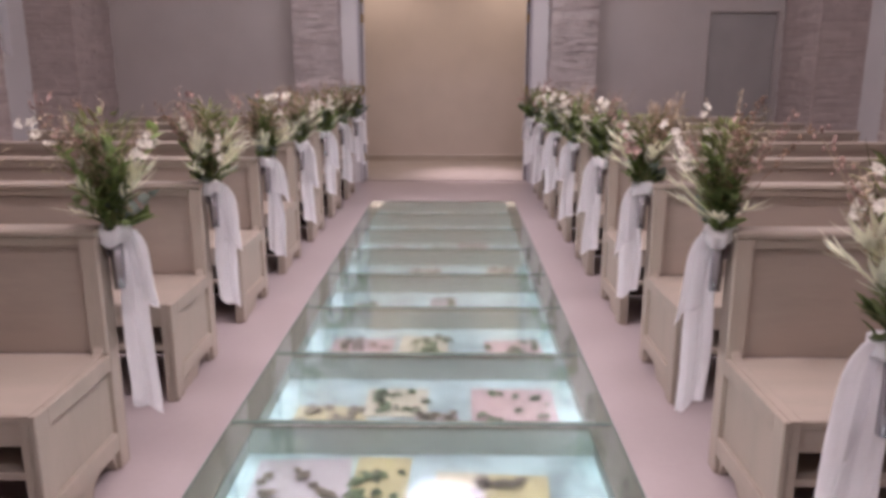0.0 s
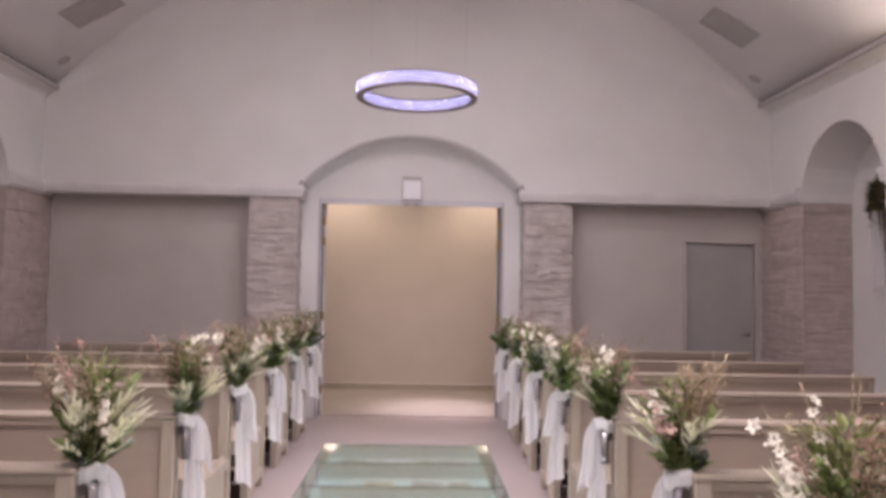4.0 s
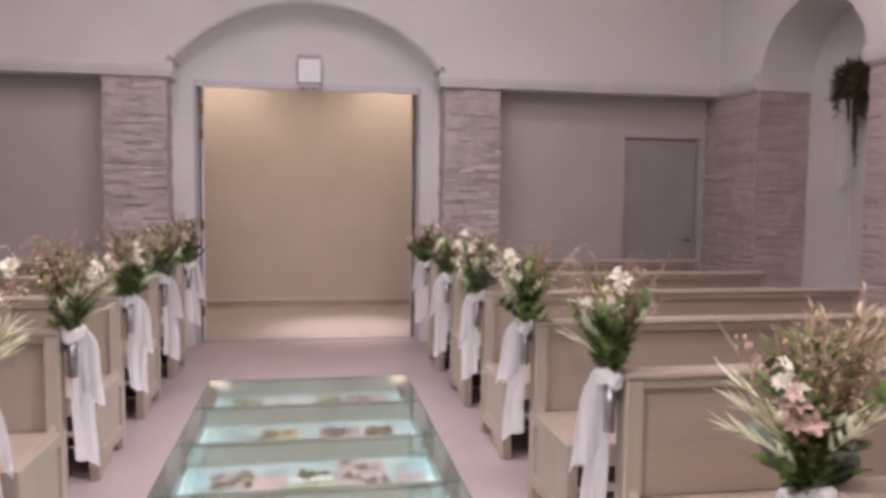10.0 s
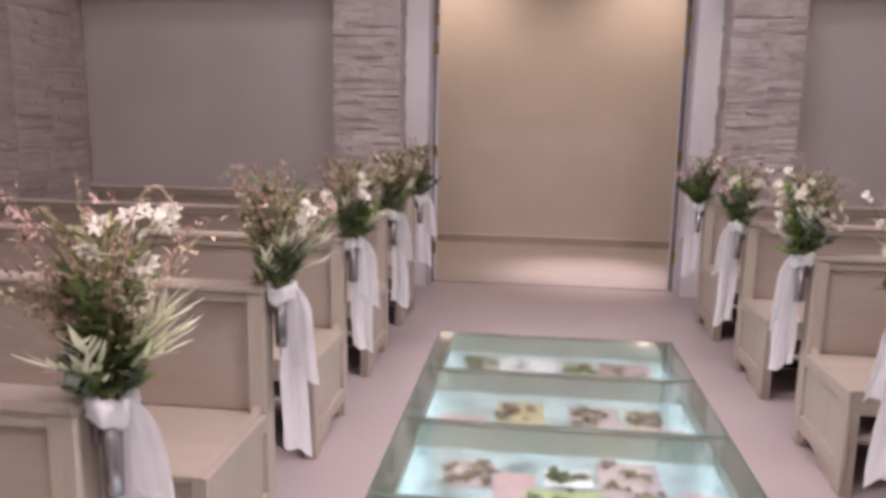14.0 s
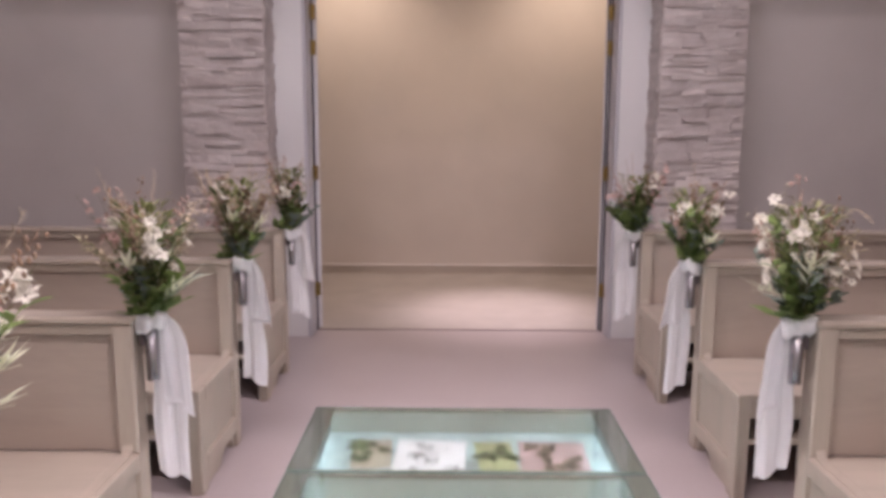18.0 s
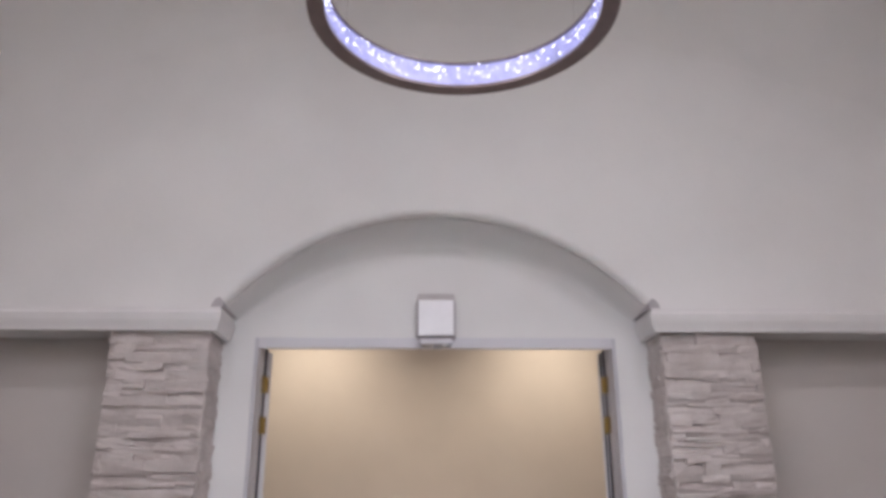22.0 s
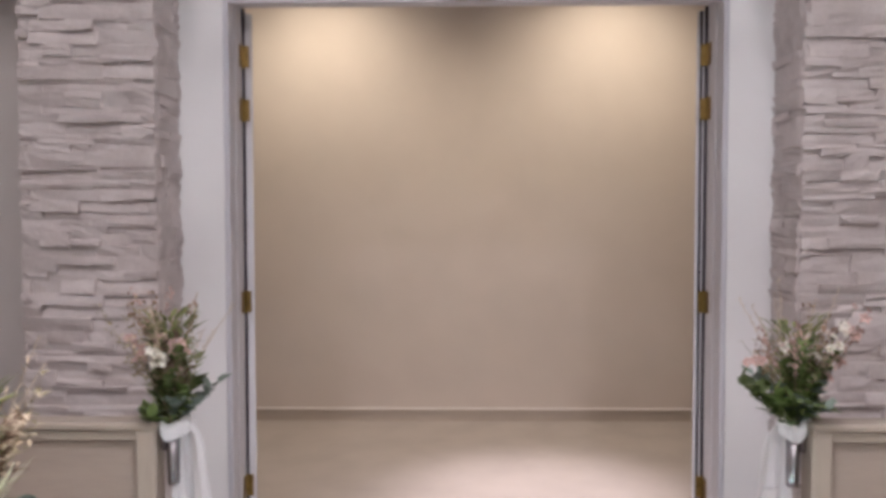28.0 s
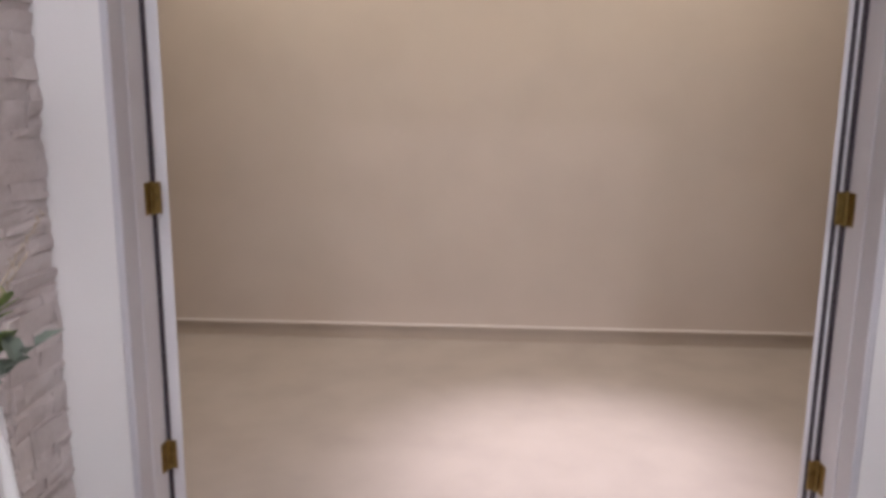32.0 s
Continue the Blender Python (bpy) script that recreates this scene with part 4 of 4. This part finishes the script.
    # sprays of brown and rosy buds, some on tall stalks
    for k in range(7 if white > 0.9 else 12):
        pts, d = sprig(rng.uniform(5, 24), rng.uniform(0.30, 0.50) * tall, away if k % 3 else None, 1.3)
        bm = stem(pts, 0.0018)
        for i in range(0 if k % 3 == 1 else 26):
            p = at(pts, rng.uniform(0.60, 0.999)) + Vector((rng.uniform(-1, 1), rng.uniform(-1, 1), rng.uniform(-1, 1))) * 0.019
            ball_into(bm, p, rng.uniform(0.0026, 0.0055), 1.6)
        for i in range(6):
            leaf_into(bm, at(pts, 0.35 + 0.09 * i), (d + way(1.2, 0.2)).normalized(), rng.uniform(0.02, 0.035), rng.uniform(0.008, 0.014), steps=3)
        if k % 3 != 1:
            part("bud_spray", bm, BUD if k % 2 else ROSE, st, "spray of dusky buds")
            continue
        sp = part("blossom_spray", bm, STEM, st, "spray of dusty pink blossom")
        for i in range(6):
            ob = new("blossom", rng.choice(PINKS))
            ob.parent = sp
            p = at(pts, rng.uniform(0.55, 0.999)) + Vector((rng.uniform(-1, 1), rng.uniform(-1, 1), rng.uniform(-1, 1))) * 0.018
            size = rng.uniform(0.55, 0.95)
            ob.matrix_basis = Matrix.LocRotScale(p, (d * 0.4 + way(1.0, 0.3)).normalized().to_track_quat("Z", "Y"), (size, size, size))
    # cream filler sprays
    for k in range(6 if leafy else 14):
        pts, d = sprig(rng.uniform(6, 30), rng.uniform(0.24, 0.46) * tall)
        bm = stem(pts, 0.0016)
        for i in range(34):
            p = at(pts, rng.uniform(0.45, 0.999)) + Vector((rng.uniform(-1, 1), rng.uniform(-1, 1), rng.uniform(-1, 1))) * 0.022
            leaf_into(bm, p, way(1.0, 0.6), rng.uniform(0.018, 0.034), rng.uniform(0.008, 0.016), steps=2)
        part("filler_spray", bm, FILLER if k % 3 else DRY, st, "airy cream filler spray")
    # pale feathered leaves that spike out over the aisle
    for k in range(spikes):
        lift = rng.uniform(0.05, 0.21)
        pts, d = sprig(rng.uniform(52, 80), rng.uniform(0.13, 0.19), toward_aisle - aisle * 0.12 if k % 4 else front, 0.5)
        pts = [q_ + Vector((0, 0, lift * min(1.0, 0.4 + i_ * 0.25))) for i_, q_ in enumerate(pts)]
        w = (pts[-1] - pts[1]).normalized()
        sd = w.cross(Vector((0, 0, 1))).normalized()
        bm = stem(pts, 0.0016)
        leaf_into(bm, at(pts, 0.55), w, rng.uniform(0.10, 0.14), 0.021, curl=-0.14, fold=0.1, steps=4)
        for i in range(7):
            t = 0.30 + 0.085 * i
            tip = (sd * (1 if i % 2 else -1) * 0.7 + w * 1.1 + Vector((0, 0, rng.uniform(-0.2, 0.35)))).normalized()
            leaf_into(bm, at(pts, t), tip, rng.uniform(0.06, 0.105), rng.uniform(0.012, 0.018), curl=rng.uniform(-0.25, 0.05), fold=0.1, steps=3)
        part("feathered_leaf", bm, SILVER, st, "pale cream-green feathered leaf")
    # dry grass and arching wisps
    bm = bmesh.new()
    for k in range(9):
        w, L = (way(rng.uniform(0.1, 0.45), 1.0) + Vector((aisle * 0.1, 0, 0))).normalized(), rng.uniform(0.34, 0.52)
        droop = Vector((w.x, w.y, -0.6)) * rng.uniform(0.02, 0.10)
        path = [Vector((0, 0, 0)) + w * L * t + droop * t ** 3 for t in (0, 0.3, 0.6, 0.8, 1.0)]
        tube(bm, path, [0.0016, 0.0014, 0.0012, 0.001, 0.0006], 4, False)
        for i in range(12):
            b = path[2].lerp(path[4], i / 12)
            leaf_into(bm, b, w + way(0.8, 0.3) * 0.5, 0.024, 0.004, steps=2)
    for reach, height in arches:
        path = [Vector((aisle * reach * (1.15 * t + 0.25 * t * t) * 0.72, -0.02 * t, height * math.sin(2.1 * t) ** 0.9)) for t in [i / 12 for i in range(13)]]
        tube(bm, path, [0.0022 - 0.0008 * i / 12 for i in range(13)], 5, False)
        for i in range(26):
            b = path[6].lerp(path[9], rng.random()) if i % 2 else path[9].lerp(path[12], rng.random())
            leaf_into(bm, b, way(0.9, 0.4), rng.uniform(0.012, 0.026), 0.005, steps=2)
    if plume:
        for k in range(9):
            w = (way(rng.uniform(0.05, 0.36), 1.0) - Vector((aisle * 0.22, 0, 0))).normalized()
            top = rng.uniform(0.34, 0.46)
            for i in range(60):
                t = rng.uniform(0.5, 1.0)
                leaf_into(bm, w * top * t, w + way(1.0, 0.8) * 0.45, rng.uniform(0.03, 0.06), 0.005, steps=2, curl=0.4)
    tagged(part("dry_grass", bm, DRY, st, "dry straw-coloured grass"), kind="stuff")
    return st


SPIKES = {(-1, 2): 14, (-1, 3): 9, (-1, 4): 8, (-1, 5): 4, (-1, 6): 2, (-1, 7): 0, (1, 2): 9, (1, 3): 3, (1, 4): 3, (1, 5): 2, (1, 6): 1, (1, 7): 0}
WHITES = {(-1, 0): 0.6, (-1, 1): 0.45, (-1, 2): 0.70, (-1, 3): 0.85, (-1, 4): 0.3, (-1, 5): 0.5, (-1, 6): 0.2, (-1, 7): 0.2, (1, 0): 0.8, (1, 1): 0.6, (1, 2): 0.4, (1, 3): 0.6, (1, 4): 0.5, (1, 5): 1.3, (1, 6): 0.4, (1, 7): 0.2}
HEIGHTS = {(1, 1): 1.0, (-1, 1): 1.1, (-1, 2): 1.05, (1, 2): 0.9, (-1, 4): 1.0, (1, 3): 0.95, (1, 6): 0.9, (1, 7): 0.95}
BLOOMS = {(-1, 7): (0.26, 0.40, 1.0, 0.6), (-1, 2): (0.17, 0.36, 0.6, 1.0), (-1, 3): (0.18, 0.46, 0.2, 1.1), (1, 2): (0.22, 0.38, 0.2, 0.9), (1, 5): (0.24, 0.44, 0.4, 1.3)}
IVY = {(1, 7): 9, (-1, 7): 4, (1, 6): 3, (-1, 5): 4}
ARCHES = {(-1, 2): ((-0.20, 0.40),), (-1, 3): ((0.18, 0.45), (-0.16, 0.40)), (-1, 4): ((-0.20, 0.42),), (1, 3): ((0.22, 0.40), (0.16, 0.46)), (1, 5): ((-0.20, 0.36),)}
for i, y in enumerate(PEW_FRONTS):
    for side in (-1, 1):
        key = (side, i)
        flower_stand(XC + side * (PEW_END - 0.036), y + 0.555, side, 100 + 2 * i + (side > 0), key in ((1, 2), (-1, 6)), WHITES[key], key in ((1, 6), (1, 7), (1, 3), (1, 4)), HEIGHTS.get(key, 1.0), i > 5 and side < 0, SPIKES.get(key, 7), BLOOMS.get(key, (0.28, 0.46, 0.5, 1.6)), ARCHES.get(key, ()), IVY.get(key, 0), (2, 4) if key == (-1, 3) else (4, 7))

# ---- wreaths in the niches ----
WREATH = mat("wreath_foliage", (0.15, 0.125, 0.07), 0.6, scale=20, vary=0.2, island=0.5)
for n, (y, zc) in enumerate(((8.28, 2.50), (5.54, 2.505))):
    for side in (-1, 1):
        rng = random.Random(50 + n)
        x = XC + side * (HALF + NICHE - 0.075)
        w = thing("wreath", "dark leafy wreath with long white ribbon on the niche wall", "wreath", "wreaths in the niches", pose(x, y, zc))
        bm = bmesh.new()
        ringp = [(0, 0.19 * math.cos(a), 0.19 * math.sin(a)) for a in [2 * math.pi * i / 20 for i in range(21)]]
        tube(bm, ringp, [0.022] * 21, 6, False)
        part("ring", bm, STEM, w)
        bm, bb = bmesh.new(), bmesh.new()
        for i in range(1500):
            a = rng.uniform(0, 2 * math.pi)
            q = rng.uniform(0.09, 0.235) * (1 + 0.12 * math.sin(3 * a + n))
            c = Vector((0, q * math.cos(a), q * math.sin(a)))
            d = Vector((-side * rng.uniform(0.0, 1.0), math.cos(a) * rng.uniform(-0.9, 1.3) + rng.uniform(-0.6, 0.6), math.sin(a) * rng.uniform(-0.9, 1.3) + rng.uniform(-0.6, 0.6)))
            leaf_into(bm, c + Vector((rng.uniform(-0.03, 0.03), rng.uniform(-0.03, 0.03), rng.uniform(-0.03, 0.03))), d, rng.uniform(0.05, 0.12), rng.uniform(0.010, 0.024), curl=rng.uniform(-0.2, 0.4), steps=3)
            if i % 30 == 0:
                ball_into(bb, c + Vector((-side * 0.06, rng.uniform(-0.04, 0.04), rng.uniform(-0.04, 0.04))), 0.008)
        tagged(part("foliage", bm, WREATH, w), kind="stuff")
        tagged(part("berry", bb, CENTRE, w, "small yellow berries"), kind="stuff")
        bm = bmesh.new()
        for i in range(7):
            ya, drop = rng.uniform(-0.09, -0.02), rng.uniform(0.25, 0.62)
            tube(bm, [(-side * 0.03, ya, -0.15), (-side * 0.025, ya - 0.02, -0.15 - 0.4 * drop), (-side * 0.015, ya + rng.uniform(-0.03, 0.03), -0.15 - drop)], [0.004, 0.0035, 0.002], 5, False)
            for k in range(9):
                t = k / 9
                leaf_into(bm, (-side * 0.028, ya - 0.02 * t, -0.15 - drop * t), (-side * 0.4, rng.uniform(-1, 1), -1.2), rng.uniform(0.04, 0.07), rng.uniform(0.010, 0.018), steps=3)
        tagged(part("trailing_vine", bm, WREATH, w, "dark trailing vine"), kind="stuff")
        for off, fall, wd in ((0.030, 0.78, 0.125), (-0.075, 1.45, 0.022)):
            path = [(-side * (0.085 - 0.045 * t), off * (1 + 0.2 * t), -0.09 - fall * t) for t in [i / 12 for i in range(13)]]
            part("ribbon_tail", drape(path, [wd * (0.45 + 0.65 * (i / 12) ** 0.6) for i in range(13)], math.pi / 2 + 0.35 * side, 1.0, 0.07, 0.10 * wd, 3.1), CLOTH, w, "white chiffon ribbon", True)

# ---- cards in the floor cases ----
CARD = {k: mat("card_" + k, tuple(0.8 * q for q in c), 0.6, scale=8, vary=v, grain=30, bump=0.05, depth=0.001) for k, c, v in (
    ("pink", (0.43, 0.30, 0.305), 0.12), ("yellow", (0.42, 0.37, 0.20), 0.12), ("cream", (0.48, 0.44, 0.34), 0.1), ("white", (0.70, 0.71, 0.73), 0.05),
    ("green", (0.33, 0.37, 0.19), 0.2), ("mauve", (0.37, 0.31, 0.325), 0.12), ("grey", (0.30, 0.30, 0.285), 0.1), ("lilac", (0.40, 0.365, 0.39), 0.1), ("beige", (0.37, 0.33, 0.26), 0.15))}
PRESSED = mat("pressed_leaf", (0.045, 0.08, 0.03), 0.7, scale=20, vary=0.2, island=0.5)
PRESSED_GREY = mat("pressed_grey_leaf", (0.42, 0.43, 0.44), 0.7, scale=20, vary=0.2, island=0.4)
PRESSED_BROWN = mat("pressed_flower", (0.085, 0.068, 0.045), 0.7, scale=20, vary=0.2, island=0.5)
CARDS = {
    0: [(-0.47, 0.33, 0.20, 0.26, "beige", 1), (-0.17, 0.30, 0.36, 0.30, "white", 3), (0.16, 0.30, 0.19, 0.26, "green", 1), (0.45, 0.27, 0.34, 0.30, "pink", 2)],
    1: [(-0.52, 0.16, 0.26, 0.16, "pink", 0), (-0.21, 0.28, 0.26, 0.30, "yellow", 2), (0.20, 0.26, 0.28, 0.30, "mauve", 2), (0.46, 0.30, 0.18, 0.22, "cream", 2), (0.55, 0.12, 0.2, 0.14, "pink", 0)],
    2: [(-0.42, 0.34, 0.22, 0.20, "mauve", 2), (-0.22, 0.24, 0.18, 0.22, "pink", 0), (0.02, 0.34, 0.22, 0.12, "white", 1), (0.0, 0.14, 0.34, 0.16, "green", 1), (0.30, 0.30, 0.28, 0.34, "mauve", 2), (0.58, 0.20, 0.16, 0.12, "pink", 0)],
    3: [(-0.10, 0.32, 0.24, 0.26, "beige", 2), (0.50, 0.34, 0.22, 0.26, "beige", 2), (-0.50, 0.2, 0.2, 0.2, "grey", 0)],
    4: [(-0.47, 0.22, 0.17, 0.2, "grey", 1), (0.06, 0.30, 0.18, 0.24, "mauve", 1), (0.42, 0.14, 0.10, 0.10, "grey", 1)],
    5: [(-0.40, 0.26, 0.36, 0.26, "pink", 2), (-0.04, 0.28, 0.28, 0.28, "cream", 1), (0.48, 0.24, 0.32, 0.24, "pink", 1)],
    6: [(-0.44, 0.18, 0.34, 0.18, "yellow", 2), (-0.14, 0.32, 0.30, 0.24, "cream", 1), (0.06, 0.12, 0.20, 0.14, "mauve", 2), (0.42, 0.26, 0.40, 0.32, "pink", 1)],
    7: [(-0.46, 0.34, 0.38, 0.34, "lilac", 2), (-0.15, 0.34, 0.22, 0.36, "yellow", 1), (0.28, 0.28, 0.44, 0.26, "yellow", 2)],
}
for k, rows in CARDS.items():
    y0 = PIT_FAR - BAY * (k + 1)
    for n, (cx, cy, cw, cd, col, leaves) in enumerate(rows):
        cd *= 1.3
        rng = random.Random(k * 10 + n)
        c = thing("pressed_flower_card", {0: "plain ", 1: "green leaves pressed on ", 2: "dark leaves pressed on ", 3: "pale grey leaves pressed on "}[leaves] + col + " card in the floor case", "card", "cards in the floor cases", pose(XC + cx, y0 + cy * 1.15 + 0.11, -0.145 + 0.0045 * (n + 1), 0, 0, rng.uniform(-4, 4)))
        part("card", boxes((-cw / 2, cw / 2, -cd / 2, cd / 2, -0.0025, 0.001)), CARD[col], c)
        if leaves:
            bm = bmesh.new()
            for i in range(rng.randint(8, 13)):
                px, py, a = rng.uniform(-0.4, 0.4) * cw, rng.uniform(-0.4, 0.4) * cd, rng.uniform(0, 6.28)
                for j in range(rng.randint(1, 3)):
                    leaf_into(bm, (px, py, 0.004), (math.cos(a + j), math.sin(a + j), 0.15), rng.uniform(0.045, 0.075), rng.uniform(0.028, 0.052), curl=0.1, steps=4)
            tagged(part("pressed_leaves", bm, (PRESSED, PRESSED_BROWN, PRESSED_GREY)[leaves - 1], c), kind="stuff")

# ---- ledge stone, piece by piece ----


def ledge_stones(parent, corner, along, out, width, height, seed, rows=(0.028, 0.075), lengths=(0.10, 0.34), proud=(0.012, 0.034), joined=False, single=STONE, rest=STONE_FAR):
    """Courses of split stone on an upright face: corner is the lower start, along and out are unit ways in plan."""
    rng = random.Random(seed)
    along, out, corner = Vector((*along, 0)), Vector((*out, 0)), Vector(corner)
    verts, faces, count, z = [], [], 0, 0.0
    while z < height - 0.004:
        h = min(rng.uniform(*rows), height - z)
        if height - z - h < 0.02:
            h = height - z
        u = -rng.uniform(0, 0.15)
        while u < width - 0.004:
            w = rng.uniform(*lengths)
            u0, u1 = max(u, 0.0), min(u + w, width)
            if width - u1 < 0.03:
                u1 = width
            u += w
            if u1 - u0 < 0.012:
                continue
            split = rng.random() < 0.28 and h > 0.045
            cut = rng.uniform(0.35, 0.65)
            for za, zb in (((z, z + h * cut), (z + h * cut, z + h)) if split else ((z, z + h),)):
                d, lean, skew = rng.uniform(*proud), rng.uniform(-0.006, 0.008), rng.uniform(-0.004, 0.004)
                v, q = [], []
                for uu, zz in ((u0, za), (u1, za), (u1, zb), (u0, zb)):
                    v.append(corner + along * uu + Vector((0, 0, zz)))
                # a split face of four by three points, with uneven edges
                for b in range(3):
                    for a in range(4):
                        fu, fz = a / 3, b / 2
                        rim = a in (0, 3) or b in (0, 2)
                        uu = min(max(u0 + (u1 - u0) * fu + rng.uniform(-0.004, 0.004), 0.0), width)
                        zz = za + (zb - za) * fz + (rng.uniform(-0.005, 0.004) if b != 1 else rng.uniform(-0.003, 0.003)) + skew * (2 * fu - 1)
                        v.append(corner + along * uu + out * max(d + lean * (2 * fz - 1) + rng.uniform(-0.003, 0.003) - (0.003 if rim else 0.0), 0.003) + Vector((0, 0, min(max(zz, 0.001), height))))
                n4 = lambda a, b: 4 + 4 * b + a
                for b in range(2):
                    for a in range(3):
                        q.append((n4(a, b), n4(a + 1, b), n4(a + 1, b + 1), n4(a, b + 1)))
                q += [(0, 1, n4(3, 0), n4(2, 0), n4(1, 0), n4(0, 0)), (1, 2, n4(3, 2), n4(3, 1), n4(3, 0)), (2, 3, n4(0, 2), n4(1, 2), n4(2, 2), n4(3, 2)), (3, 0, n4(0, 0), n4(0, 1), n4(0, 2))]
                if joined or count >= 300:
                    n = len(verts)
                    verts.extend(v)
                    faces.extend([tuple(n + i for i in f_) for f_ in q])
                else:
                    me = bpy.data.meshes.new("stone")
                    me.from_pydata(v, [], q)
                    me.materials.append(single)
                    ob = new("stone", me)
                    ob.parent = parent
                count += 1
        z += h
    if verts:
        me = bpy.data.meshes.new("stones")
        me.from_pydata(verts, [], faces)
        me.materials.append(rest)
        ob = tagged(new("stones", me), kind="stuff")
        ob.parent = parent


for side in (-1, 1):
    x0, x1 = XC + side * 1.318, XC + side * 1.885
    p = structure("pilaster_west" if side < 0 else "pilaster_east", boxes((x0 + side * 0.024, x1 - side * 0.002, Y_FRONT + 0.03, Y_WALL + 0.017, 0, 2.584)), MORTAR, "pilaster clad in pale split ledge stone", "pilaster")
    ledge_stones(p, (x0, Y_FRONT + 0.03, 0), (side, 0), (0, -1), 0.565, 2.584, 21 + side, rows=(0.017, 0.066), lengths=(0.08, 0.36), proud=(0.004, 0.032))
    ledge_stones(p, (x0 + side * 0.008, Y_FRONT + 0.03, 0), (0, 1), (-side, 0), 0.285, 2.584, 31 + side, rows=(0.022, 0.080), lengths=(0.08, 0.24), proud=(0.005, 0.020))
    for k, (far, near) in enumerate(PIERS[:4]):
        x = XC + side * (HALF + 0.028)
        p = structure("pier_west" if side < 0 else "pier_east", boxes((x + side * 0.002, x + side * 0.02, near + 0.05, far - 0.05, 0.01, Z_SPRING - 0.01)), MORTAR, "wall pier clad in pale split ledge stone", "pier")
        far_ = 9.975 if k == 0 else far
        close = k <= 2
        ledge_stones(p, (x, near, 0), (0, 1), (-side, 0), far_ - near, 2.584 if k else 2.584, 40 + k + 10 * side, rows=(0.028, 0.085), lengths=(0.22, 0.6), proud=(0.007, 0.020), joined=not close, single=PIER_STONE, rest=PIER_STONE_FAR)
        ledge_stones(p, (XC + side * (HALF + 0.02), near + 0.028, 0), (side, 0), (0, -1), NICHE - 0.02, Z_SPRING, 60 + k + 10 * side, rows=(0.028, 0.085), lengths=(0.18, 0.5), proud=(0.008, 0.020), joined=not close, single=PIER_STONE, rest=PIER_STONE_FAR)
        if k:
            ledge_stones(p, (XC + side * (HALF + 0.02), far - 0.028, 0), (side, 0), (0, 1), NICHE - 0.02, Z_SPRING, 80 + k + 10 * side, rows=(0.028, 0.085), lengths=(0.18, 0.5), proud=(0.008, 0.020), joined=True, single=PIER_STONE, rest=PIER_STONE_FAR)
